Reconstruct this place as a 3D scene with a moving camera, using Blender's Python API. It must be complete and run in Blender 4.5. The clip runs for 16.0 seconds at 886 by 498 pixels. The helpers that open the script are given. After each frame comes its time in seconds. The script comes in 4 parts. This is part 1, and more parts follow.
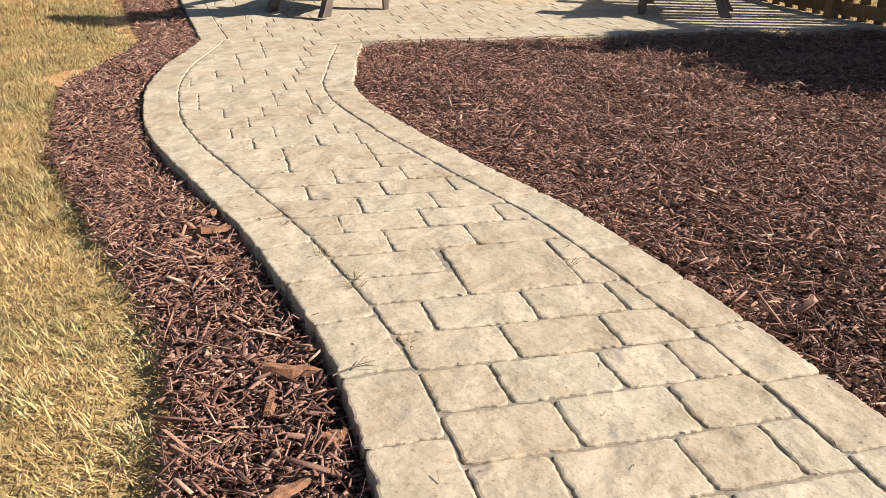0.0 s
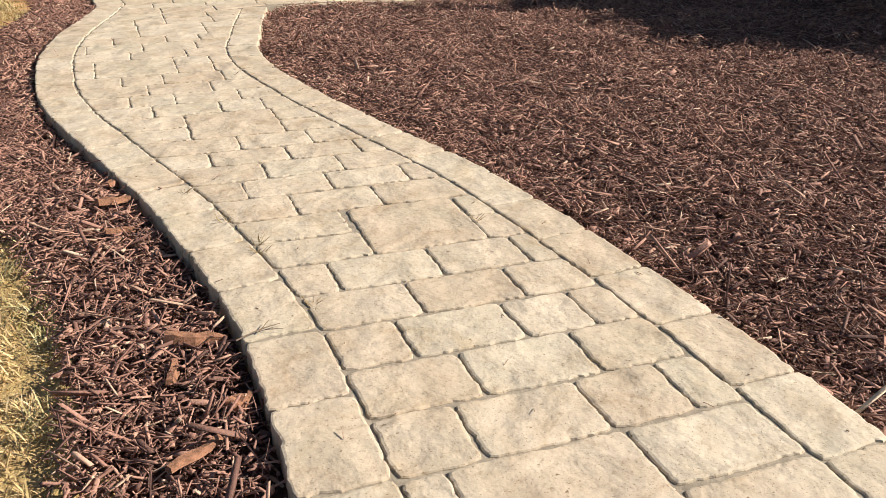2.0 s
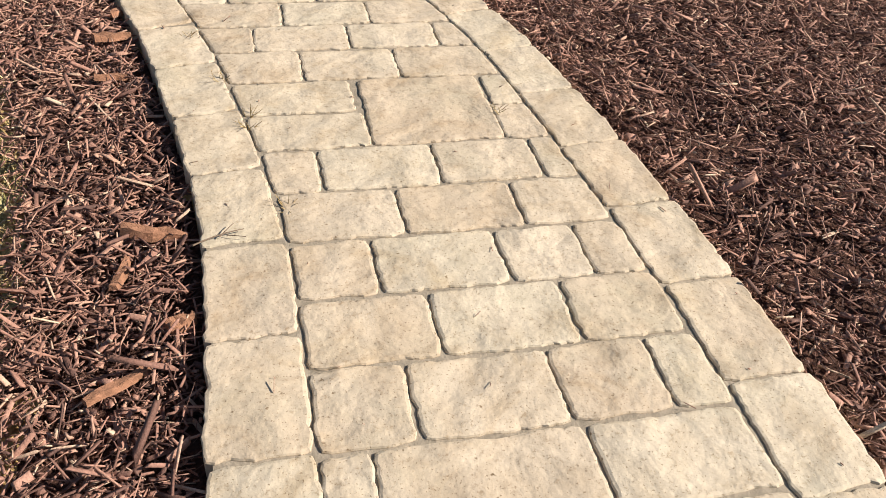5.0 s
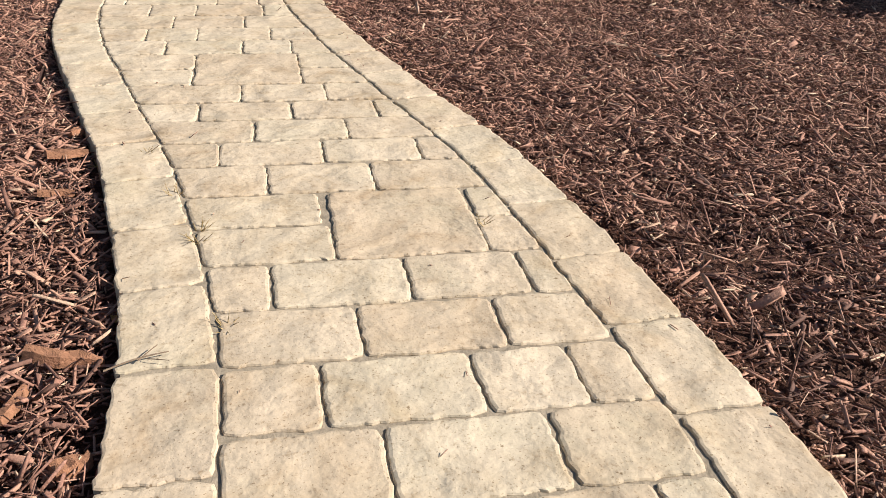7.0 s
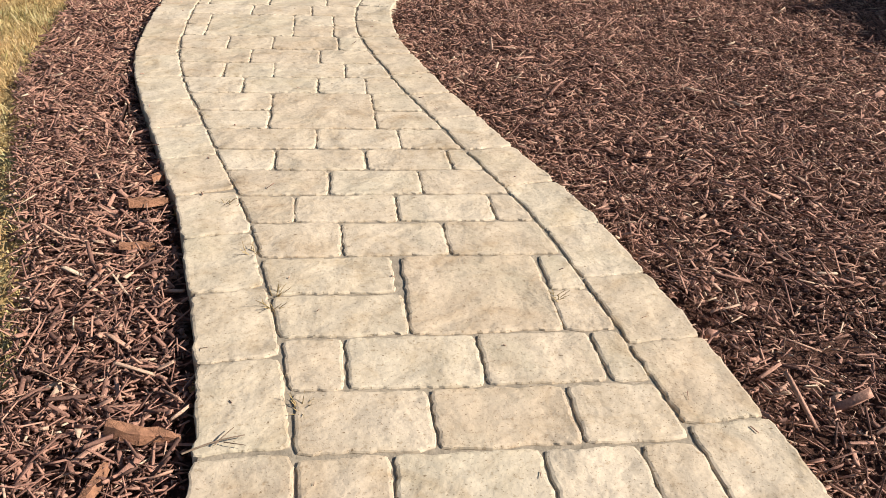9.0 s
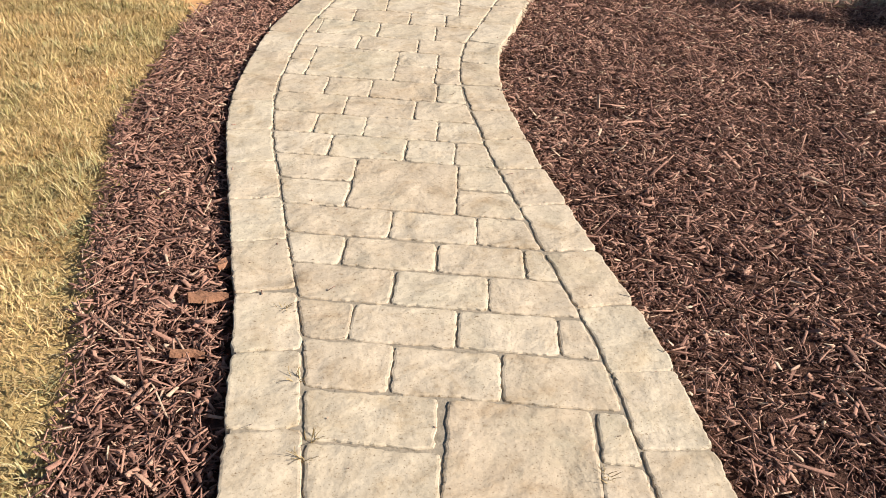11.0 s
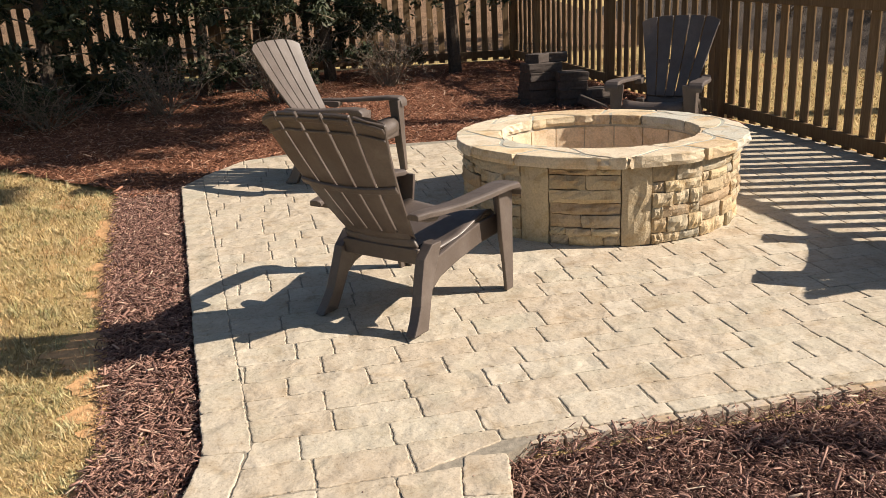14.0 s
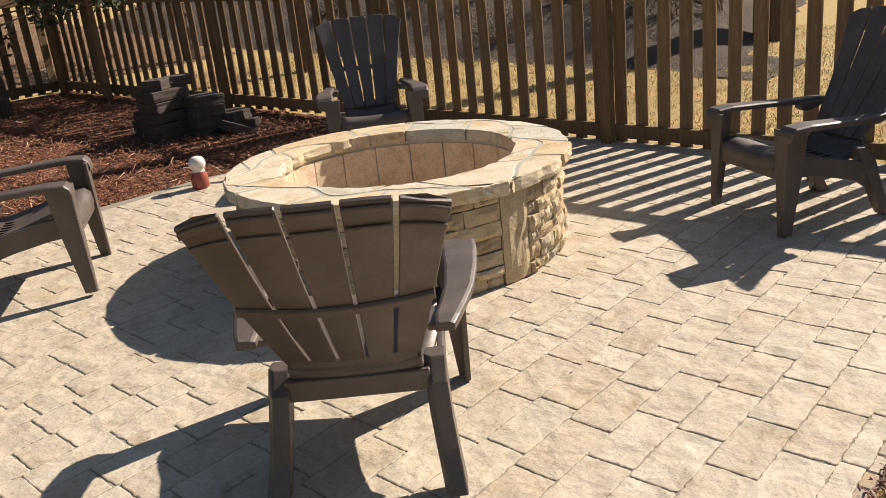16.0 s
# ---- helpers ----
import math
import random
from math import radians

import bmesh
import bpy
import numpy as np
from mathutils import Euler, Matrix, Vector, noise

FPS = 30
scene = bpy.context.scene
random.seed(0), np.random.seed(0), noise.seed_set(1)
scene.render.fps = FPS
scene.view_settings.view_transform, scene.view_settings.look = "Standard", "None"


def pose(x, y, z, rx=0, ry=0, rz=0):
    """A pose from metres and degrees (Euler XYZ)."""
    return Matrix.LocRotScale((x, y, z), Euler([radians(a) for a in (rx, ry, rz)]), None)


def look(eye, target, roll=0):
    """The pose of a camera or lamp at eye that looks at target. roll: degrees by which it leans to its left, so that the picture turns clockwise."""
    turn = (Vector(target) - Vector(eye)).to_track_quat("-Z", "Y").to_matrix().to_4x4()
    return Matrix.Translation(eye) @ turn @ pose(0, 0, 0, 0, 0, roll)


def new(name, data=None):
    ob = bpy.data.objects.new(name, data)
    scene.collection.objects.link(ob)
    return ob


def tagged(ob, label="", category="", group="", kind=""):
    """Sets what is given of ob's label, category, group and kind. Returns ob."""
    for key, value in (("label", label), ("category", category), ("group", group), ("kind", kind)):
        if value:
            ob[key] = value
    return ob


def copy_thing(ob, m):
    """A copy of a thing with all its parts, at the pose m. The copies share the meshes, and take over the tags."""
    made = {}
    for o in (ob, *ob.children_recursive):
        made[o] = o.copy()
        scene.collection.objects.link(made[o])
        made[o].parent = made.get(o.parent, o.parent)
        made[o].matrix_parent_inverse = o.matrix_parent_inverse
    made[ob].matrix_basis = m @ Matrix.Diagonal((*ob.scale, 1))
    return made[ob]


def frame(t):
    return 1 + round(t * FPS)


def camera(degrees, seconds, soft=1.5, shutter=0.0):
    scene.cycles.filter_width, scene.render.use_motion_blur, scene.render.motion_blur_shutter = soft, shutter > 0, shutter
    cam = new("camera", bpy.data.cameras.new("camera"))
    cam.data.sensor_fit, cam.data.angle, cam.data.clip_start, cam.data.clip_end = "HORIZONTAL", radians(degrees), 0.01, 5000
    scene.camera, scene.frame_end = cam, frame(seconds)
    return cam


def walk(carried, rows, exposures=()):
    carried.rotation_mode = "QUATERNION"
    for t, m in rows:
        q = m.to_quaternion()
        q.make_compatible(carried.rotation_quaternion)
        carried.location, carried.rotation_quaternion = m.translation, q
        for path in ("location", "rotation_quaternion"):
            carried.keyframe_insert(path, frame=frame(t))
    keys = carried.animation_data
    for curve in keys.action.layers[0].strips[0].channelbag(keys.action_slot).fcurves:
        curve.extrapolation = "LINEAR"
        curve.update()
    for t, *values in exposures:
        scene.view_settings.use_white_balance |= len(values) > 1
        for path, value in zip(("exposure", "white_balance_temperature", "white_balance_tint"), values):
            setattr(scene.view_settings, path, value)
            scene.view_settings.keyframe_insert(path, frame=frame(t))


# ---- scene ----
cam = camera(55.5, 16.0, soft=0.85)
METRES, EYE, TILT, LEAN, TURN = 6.26, 1.21, -1.6, 0.0, -15.6
PATH = [
    (0, (0.039, 0.241, 0.954), (0.535, 2.015, 0.176), 1.0),
    (0.5, (0.05, 0.226, 0.954), (0.586, 1.978, 0.152), 0.4),
    (1, (0.065, 0.213, 0.952), (0.666, 1.926, 0.114), 0.4),
    (1.5, (0.075, 0.21, 0.945), (0.711, 1.907, 0.1), 0.3),
    (2, (0.087, 0.21, 0.941), (0.741, 1.899, 0.091), 0.7),
    (2.5, (0.096, 0.215, 0.925), (0.765, 1.887, 0.057), 1.3),
    (3, (0.087, 0.218, 0.919), (0.723, 1.874, -0.007), 1.2),
    (3.2, (0.086, 0.22, 0.915), (0.704, 1.867, -0.035), 1.0),
    (5.3, (0.421, 0.562, 1.075), (0.802, 2.05, -0.206), 5.8),
    (5.5, (0.446, 0.621, 0.973), (0.815, 2.144, -0.27), 6.4),
    (6, (0.468, 0.648, 0.806), (0.813, 2.28, -0.298), 5.6),
    (6.5, (0.49, 0.625, 0.826), (0.854, 2.304, -0.198), 4.2),
    (7, (0.517, 0.625, 0.855), (0.905, 2.33, -0.117), 2.7),
    (7.5, (0.505, 0.635, 0.87), (0.868, 2.363, -0.069), 2.7),
    (8, (0.492, 0.643, 0.861), (0.799, 2.403, -0.037), 2.9),
    (8.2, (0.479, 0.647, 0.873), (0.779, 2.409, -0.025), 2.8),
    (10.3, (0.565, 0.937, 1.198), (0.681, 2.576, 0.056), 4.4),
    (10.5, (0.601, 0.968, 1.221), (0.681, 2.624, 0.103), 4.4),
    (11, (0.629, 1.03, 1.279), (0.606, 2.718, 0.207), 3.4),
    (11.5, (0.617, 1.197, 1.292), (0.626, 2.926, 0.286), 2.6),
    (11.8, (0.58, 1.445, 1.322), (0.663, 3.214, 0.394), 2.1),
    (12, (0.534, 1.611, 1.348), (0.639, 3.397, 0.454), 1.8),
    (12.5, (0.519, 2.004, 1.377), (0.513, 3.81, 0.517), 1.6),
    (13, (0.432, 2.46, 1.453), (0.439, 4.285, 0.635), 0.7),
    (13.5, (0.348, 2.87, 1.547), (0.521, 4.735, 0.846), -1.6),
    (14, (0.316, 3.504, 1.587), (0.717, 5.372, 0.995), -2.8),
    (14.5, (0.186, 4.09, 1.571), (0.864, 5.865, 0.948), -2.4),
    (15, (-0.008, 4.665, 1.599), (0.859, 6.338, 0.927), -3.8),
    (15.5, (-0.32, 5.086, 1.608), (0.769, 6.618, 0.926), -5.9),
    (16, (-0.743, 5.547, 1.66), (0.645, 6.828, 1.002), -6.1),
]
walk(cam, [(t, look(eye, target, roll)) for t, eye, target, roll in PATH])

SKY_STRENGTH, EXPOSURE = 0.05, 0.75

# ---- world, sun, exposure ----
SUN_AZ = (0.967, -0.255)          # horizontal direction towards the sun
SUN_EL = radians(33.8)
world = bpy.data.worlds.new("sky")
scene.world = world
world.use_nodes = True
wn = world.node_tree
sky = wn.nodes.new("ShaderNodeTexSky")
sky.sky_type = "NISHITA"
sky.sun_disc = False
sky.sun_elevation = SUN_EL
sky.sun_rotation = math.atan2(SUN_AZ[0], SUN_AZ[1])
wn.links.new(sky.outputs[0], wn.nodes["Background"].inputs[0])
wn.nodes["Background"].inputs[1].default_value = SKY_STRENGTH
sun_data = bpy.data.lights.new("sun", "SUN")
sun_data.energy, sun_data.angle, sun_data.color = 5.0, radians(0.53), (1.0, 0.888, 0.765)
sun = new("sun", sun_data)
toward = Vector((SUN_AZ[0] * math.cos(SUN_EL), SUN_AZ[1] * math.cos(SUN_EL), math.sin(SUN_EL)))
sun.matrix_world = look(toward * 40, (0, 0, 0))
scene.view_settings.exposure = EXPOSURE

rng = np.random.default_rng(7)
rnd = random.Random(11)


# ---- materials ----
def material(name, rough=0.8, spec=0.3, metal=0.0):
    m = bpy.data.materials.new(name)
    m.use_nodes = True
    b = m.node_tree.nodes["Principled BSDF"]
    b.inputs["Roughness"].default_value = rough
    b.inputs["Specular IOR Level"].default_value = spec
    b.inputs["Metallic"].default_value = metal
    return m, m.node_tree, b


def node(nt, kind, **values):
    n = nt.nodes.new(kind)
    for k, v in values.items():
        n.inputs[k].default_value = v
    return n


def place(nt, object_space=False):
    tc = nt.nodes.new("ShaderNodeTexCoord")
    geo = nt.nodes.new("ShaderNodeNewGeometry")
    return tc.outputs["Object"] if object_space else geo.outputs["Position"]


def noise_tex(nt, where, scale, detail=4, rough=0.6, warp=0.0):
    n = node(nt, "ShaderNodeTexNoise", Scale=scale, Detail=detail, Roughness=rough, Distortion=warp)
    nt.links.new(where, n.inputs["Vector"])
    return n.outputs["Fac"]


def ramp(nt, fac, stops):
    r = nt.nodes.new("ShaderNodeValToRGB")
    while len(r.color_ramp.elements) < len(stops):
        r.color_ramp.elements.new(0.5)
    for e, (p, c) in zip(r.color_ramp.elements, stops):
        e.position, e.color = p, (*c, 1)
    nt.links.new(fac, r.inputs[0])
    return r.outputs[0]


def grey(v):
    return (v, v, v)


def mix(nt, fac, a, b, mode="MIX"):
    m = nt.nodes.new("ShaderNodeMix")
    m.data_type, m.blend_type = "RGBA", mode
    if isinstance(fac, float):
        m.inputs[0].default_value = fac
    else:
        nt.links.new(fac, m.inputs[0])
    for sock, v in ((m.inputs[6], a), (m.inputs[7], b)):
        if isinstance(v, tuple):
            sock.default_value = (*v, 1)
        else:
            nt.links.new(v, sock)
    return m.outputs[2]


def bump(nt, b, heights, strength=0.5):
    last = None
    for h, dist in heights:
        n = node(nt, "ShaderNodeBump", Strength=strength, Distance=dist)
        nt.links.new(h, n.inputs["Height"])
        if last:
            nt.links.new(last, n.inputs["Normal"])
        last = n.outputs["Normal"]
    nt.links.new(last, b.inputs["Normal"])


def rand_object(nt):
    return nt.nodes.new("ShaderNodeObjectInfo").outputs["Random"]


def rand_island(nt):
    return nt.nodes.new("ShaderNodeNewGeometry").outputs["Random Per Island"]


def stamped_concrete():
    m, nt, b = material("stamped_concrete", 0.8, 0.28)
    p = place(nt)
    tint = ramp(nt, rand_object(nt), [(0, (0.475, 0.405, 0.315)), (0.2, (0.515, 0.45, 0.355)), (0.4, (0.48, 0.405, 0.31)), (0.6, (0.505, 0.45, 0.355)), (0.8, (0.54, 0.48, 0.385)), (1, (0.49, 0.42, 0.325))])
    cloud = ramp(nt, noise_tex(nt, p, 8, 6, 0.66, 0.7), [(0.3, (0.77, 0.70, 0.61)), (0.45, (0.955, 0.925, 0.89)), (0.57, (1.03, 1.02, 1.01)), (0.72, (1.15, 1.14, 1.13))])
    c = mix(nt, 1.0, tint, cloud, "MULTIPLY")
    green = ramp(nt, noise_tex(nt, p, 3.1, 5, 0.65), [(0.50, grey(0)), (0.70, grey(0.45))])
    c = mix(nt, green, c, (0.435, 0.405, 0.305))
    warm = ramp(nt, noise_tex(nt, p, 2.3, 5, 0.65, 0.4), [(0.57, grey(0)), (0.72, grey(0.25))])
    c = mix(nt, warm, c, (0.52, 0.41, 0.29))
    veins = node(nt, "ShaderNodeTexNoise", Scale=5.5, Detail=5.0, Roughness=0.55, Distortion=0.6)
    veins.noise_type = "RIDGED_MULTIFRACTAL"
    nt.links.new(p, veins.inputs["Vector"])
    crease = ramp(nt, veins.outputs["Fac"], [(0.5, grey(0)), (0.95, grey(0.55))])
    c = mix(nt, crease, c, (0.66, 0.61, 0.53))
    speck = ramp(nt, noise_tex(nt, p, 55, 5, 0.75), [(0.31, (0.56, 0.50, 0.41)), (0.43, grey(0.95)), (0.66, (1.12, 1.12, 1.10))])
    c = mix(nt, 0.8, c, speck, "MULTIPLY")
    pits = ramp(nt, noise_tex(nt, p, 190, 2, 0.6), [(0.30, (0.40, 0.35, 0.28)), (0.38, grey(1))])
    c = mix(nt, 0.8, c, pits, "MULTIPLY")
    chipped = ramp(nt, noise_tex(nt, p, 62, 3, 0.55), [(0.27, (0.34, 0.28, 0.21)), (0.32, grey(1))])
    c = mix(nt, 0.85, c, chipped, "MULTIPLY")
    nt.links.new(c, b.inputs["Base Color"])
    cells = nt.nodes.new("ShaderNodeTexVoronoi")
    cells.feature = "SMOOTH_F1"
    cells.inputs["Scale"].default_value = 9.0
    cells.inputs["Smoothness"].default_value = 0.6
    warped = mix(nt, 0.12, p, node_colour(nt, p, 4.0))
    nt.links.new(warped, cells.inputs["Vector"])
    cleft = node(nt, "ShaderNodeTexNoise", Scale=7.0, Detail=6.0, Roughness=0.6, Distortion=0.9)
    cleft.noise_type = "RIDGED_MULTIFRACTAL"
    nt.links.new(p, cleft.inputs["Vector"])
    bump(nt, b, [(cells.outputs["Distance"], 0.012), (noise_tex(nt, p, 6, 4, 0.5, 0.3), 0.026), (cleft.outputs["Fac"], 0.008), (noise_tex(nt, p, 22, 4, 0.55), 0.006), (noise_tex(nt, p, 120, 3, 0.6), 0.0011)], 0.75)
    return m


def node_colour(nt, where, scale):
    n = node(nt, "ShaderNodeTexNoise", Scale=scale, Detail=3.0)
    nt.links.new(where, n.inputs["Vector"])
    return n.outputs["Color"]


def joint_grout():
    m, nt, b = material("joint_grout", 0.95, 0.1)
    p = place(nt)
    nt.links.new(ramp(nt, noise_tex(nt, p, 40, 4), [(0.3, (0.21, 0.185, 0.145)), (0.7, (0.36, 0.315, 0.25))]), b.inputs["Base Color"])
    bump(nt, b, [(noise_tex(nt, p, 150, 3), 0.004)])
    return m


def chips(name, stops, rough=0.75):
    m, nt, b = material(name, rough, 0.35)
    p = place(nt)
    c = ramp(nt, rand_island(nt), stops)
    grain = ramp(nt, noise_tex(nt, p, 180, 3, 0.7), [(0.3, grey(0.55)), (0.65, grey(1.15))])
    nt.links.new(mix(nt, 0.8, c, grain, "MULTIPLY"), b.inputs["Base Color"])
    bump(nt, b, [(noise_tex(nt, p, 240, 3), 0.003)], 0.6)
    return m


def bed_base(name, dark, light):
    m, nt, b = material(name, 0.95, 0.1)
    p = place(nt)
    c = ramp(nt, noise_tex(nt, p, 55, 6, 0.75, 0.8), [(0.35, dark), (0.62, light)])
    big = ramp(nt, noise_tex(nt, p, 1.4, 3), [(0.3, grey(0.8)), (0.7, grey(1.15))])
    nt.links.new(mix(nt, 1.0, c, big, "MULTIPLY"), b.inputs["Base Color"])
    bump(nt, b, [(noise_tex(nt, p, 70, 5, 0.75, 1.0), 0.03)], 0.9)
    return m


def dry_grass(name):
    m, nt, b = material(name, 0.8, 0.2)
    p = place(nt)
    patch = noise_tex(nt, p, 1.7, 4, 0.6)
    straw = ramp(nt, noise_tex(nt, p, 0.9, 3), [(0.3, (0.54, 0.36, 0.165)), (0.5, (0.68, 0.52, 0.275)), (0.65, (0.64, 0.475, 0.25)), (0.8, (0.56, 0.35, 0.165))])
    green = ramp(nt, patch, [(0.46, grey(0)), (0.62, grey(0.62))])
    c = mix(nt, green, straw, (0.30, 0.28, 0.13))
    mottle = ramp(nt, noise_tex(nt, p, 11, 4, 0.65), [(0.32, (0.62, 0.58, 0.52)), (0.52, grey(1.0)), (0.7, (1.12, 1.12, 1.1))])
    c = mix(nt, 1.0, c, mottle, "MULTIPLY")
    v = ramp(nt, rand_island(nt), [(0, (0.38, 0.34, 0.27)), (0.35, (0.8, 0.78, 0.74)), (0.8, (1.1, 1.08, 1.05)), (0.93, (1.3, 1.32, 1.35)), (1, (0.6, 0.75, 0.45))])
    nt.links.new(mix(nt, 1.0, c, v, "MULTIPLY"), b.inputs["Base Color"])
    return m


def clay_soil():
    m, nt, b = material("clay_soil", 0.95, 0.1)
    p = place(nt)
    straw = ramp(nt, noise_tex(nt, p, 40, 5, 0.7), [(0.3, (0.30, 0.21, 0.09)), (0.7, (0.58, 0.44, 0.2))])
    clay = ramp(nt, noise_tex(nt, p, 30, 4), [(0.3, (0.46, 0.23, 0.10)), (0.7, (0.62, 0.35, 0.16))])
    nt.links.new(mix(nt, ramp(nt, noise_tex(nt, p, 1.3, 4, 0.65), [(0.56, grey(0)), (0.66, grey(0.85))]), straw, clay), b.inputs["Base Color"])
    bump(nt, b, [(noise_tex(nt, p, 50, 5, 0.7), 0.02)], 0.7)
    return m


def resin():
    m, nt, b = material("brown_resin", 0.42, 0.65)
    p = place(nt, True)
    c = ramp(nt, noise_tex(nt, p, 5, 5, 0.65), [(0.3, (0.080, 0.059, 0.046)), (0.55, (0.106, 0.081, 0.066)), (0.8, (0.150, 0.121, 0.102))])
    streak = ramp(nt, noise_tex(nt, p, 90, 3), [(0.3, grey(0.86)), (0.7, grey(1.08))])
    nt.links.new(mix(nt, 1.0, c, streak, "MULTIPLY"), b.inputs["Base Color"])
    nt.links.new(ramp(nt, noise_tex(nt, p, 12, 4), [(0.3, grey(0.38)), (0.7, grey(0.6))]), b.inputs["Roughness"])
    bump(nt, b, [(noise_tex(nt, p, 220, 2), 0.0015)], 0.4)
    return m


def flagstone(name, cols, rough=0.85, relief=0.02):
    m, nt, b = material(name, rough, 0.25)
    p = place(nt)
    c = ramp(nt, rand_object(nt), [(i / (len(cols) - 1), k) for i, k in enumerate(cols)])
    cloud = ramp(nt, noise_tex(nt, p, 7, 5, 0.65, 0.8), [(0.28, (0.72, 0.62, 0.47)), (0.5, grey(1)), (0.75, (1.1, 1.08, 1.03))])
    rust = ramp(nt, noise_tex(nt, p, 4.5, 4, 0.6, 0.5), [(0.55, grey(0)), (0.72, grey(0.5))])
    c = mix(nt, rust, mix(nt, 1.0, c, cloud, "MULTIPLY"), (0.58, 0.36, 0.16))
    fine = ramp(nt, noise_tex(nt, p, 70, 4, 0.7), [(0.3, grey(0.72)), (0.6, grey(1.05))])
    nt.links.new(mix(nt, 0.8, c, fine, "MULTIPLY"), b.inputs["Base Color"])
    bump(nt, b, [(noise_tex(nt, p, 18, 5, 0.65, 0.6), relief), (noise_tex(nt, p, 110, 4, 0.7), 0.004)], 0.6)
    return m


def mortar():
    m, nt, b = material("mortar", 0.95, 0.1)
    p = place(nt)
    nt.links.new(ramp(nt, noise_tex(nt, p, 50, 4), [(0.3, (0.42, 0.38, 0.30)), (0.7, (0.56, 0.51, 0.42))]), b.inputs["Base Color"])
    bump(nt, b, [(noise_tex(nt, p, 120, 3), 0.004)])
    return m


def weathered_wood():
    m, nt, b = material("weathered_wood", 0.85, 0.2)
    p = place(nt, True)
    mp = nt.nodes.new("ShaderNodeMapping")
    mp.inputs["Scale"].default_value = (1, 1, 0.06)
    nt.links.new(p, mp.inputs["Vector"])
    c = ramp(nt, noise_tex(nt, mp.outputs[0], 60, 5, 0.7, 0.4), [(0.3, (0.15, 0.095, 0.052)), (0.6, (0.25, 0.17, 0.095)), (0.8, (0.33, 0.24, 0.15))])
    v = ramp(nt, rand_object(nt), [(0, (0.72, 0.7, 0.68)), (0.5, grey(1)), (1, (1.2, 1.12, 1.0))])
    nt.links.new(mix(nt, 1.0, c, v, "MULTIPLY"), b.inputs["Base Color"])
    bump(nt, b, [(noise_tex(nt, mp.outputs[0], 80, 4, 0.7), 0.004)], 0.6)
    return m


def plain(name, col, var=0.15, scale=25, rough=0.85, relief=0.004, spec=0.25):
    m, nt, b = material(name, rough, spec)
    p = place(nt)
    lo, hi = tuple(v * (1 - var) for v in col), tuple(v * (1 + var) for v in col)
    nt.links.new(ramp(nt, noise_tex(nt, p, scale, 5, 0.65), [(0.3, lo), (0.7, hi)]), b.inputs["Base Color"])
    bump(nt, b, [(noise_tex(nt, p, scale * 4, 4, 0.7), relief)], 0.6)
    return m


def leaves(name, cols):
    m, nt, b = material(name, 0.6, 0.3)
    nt.links.new(ramp(nt, rand_island(nt), [(i / (len(cols) - 1), k) for i, k in enumerate(cols)]), b.inputs["Base Color"])
    return m


CONCRETE = stamped_concrete()
GROUT = joint_grout()
MULCH_CHIP = chips("mulch_chip", [(0, (0.10, 0.054, 0.044)), (0.25, (0.22, 0.117, 0.090)), (0.6, (0.365, 0.200, 0.152)), (0.90, (0.455, 0.27, 0.20)), (0.975, (0.56, 0.395, 0.29)), (1, (0.64, 0.50, 0.37))])
OLD_CHIP = chips("old_mulch_chip", [(0, (0.13, 0.055, 0.033)), (0.4, (0.30, 0.128, 0.072)), (0.8, (0.44, 0.21, 0.125)), (0.97, (0.54, 0.33, 0.22)), (1, (0.60, 0.46, 0.35))])
BED = bed_base("bed_soil", (0.04, 0.022, 0.018), (0.17, 0.092, 0.071))
OLD_BED = bed_base("old_bed_soil", (0.09, 0.040, 0.024), (0.28, 0.125, 0.07))
BLADE = dry_grass("dry_grass_blade")
SOIL = clay_soil()
RESIN = resin()
# near-black colour that stands for the shade inside the seat's slots
SLOT_SHADE = plain("slot_shade", (0.012, 0.011, 0.010), 0.2, 30, 0.9, 0.001)
CAP_STONE = flagstone("cap_flagstone", [(0.62, 0.51, 0.35), (0.68, 0.58, 0.43), (0.52, 0.51, 0.44), (0.68, 0.56, 0.38), (0.62, 0.47, 0.30), (0.68, 0.60, 0.47)], 0.8, 0.012)
WALL_STONE = flagstone("ledge_stone", [(0.42, 0.33, 0.21), (0.56, 0.46, 0.31), (0.38, 0.34, 0.26), (0.60, 0.48, 0.30), (0.46, 0.34, 0.21), (0.52, 0.45, 0.33), (0.40, 0.29, 0.18)], 0.85, 0.018)
MORTAR = mortar()
CAP_MORTAR = plain("grey_mortar", (0.40, 0.39, 0.33), 0.12, 40, 0.95, 0.004)
FIREBRICK = flagstone("fire_brick", [(0.72, 0.55, 0.38), (0.78, 0.62, 0.44), (0.74, 0.58, 0.41)], 0.9, 0.006)
SAND = plain("pit_sand", (0.40, 0.34, 0.26), 0.25, 40, 0.95, 0.01)
WOOD = weathered_wood()
# block colour darkened to include the shade the stack stands in
BLOCK = plain("shaded_concrete_block", (0.085, 0.068, 0.058), 0.25, 30, 0.95, 0.01)
BARK = plain("bark", (0.10, 0.075, 0.055), 0.4, 35, 0.95, 0.02)
TWIG = plain("twig", (0.20, 0.15, 0.11), 0.35, 30, 0.9, 0.005)
NEEDLE = leaves("evergreen_leaf", [(0.018, 0.028, 0.012), (0.034, 0.046, 0.019), (0.055, 0.064, 0.030), (0.09, 0.09, 0.05)])
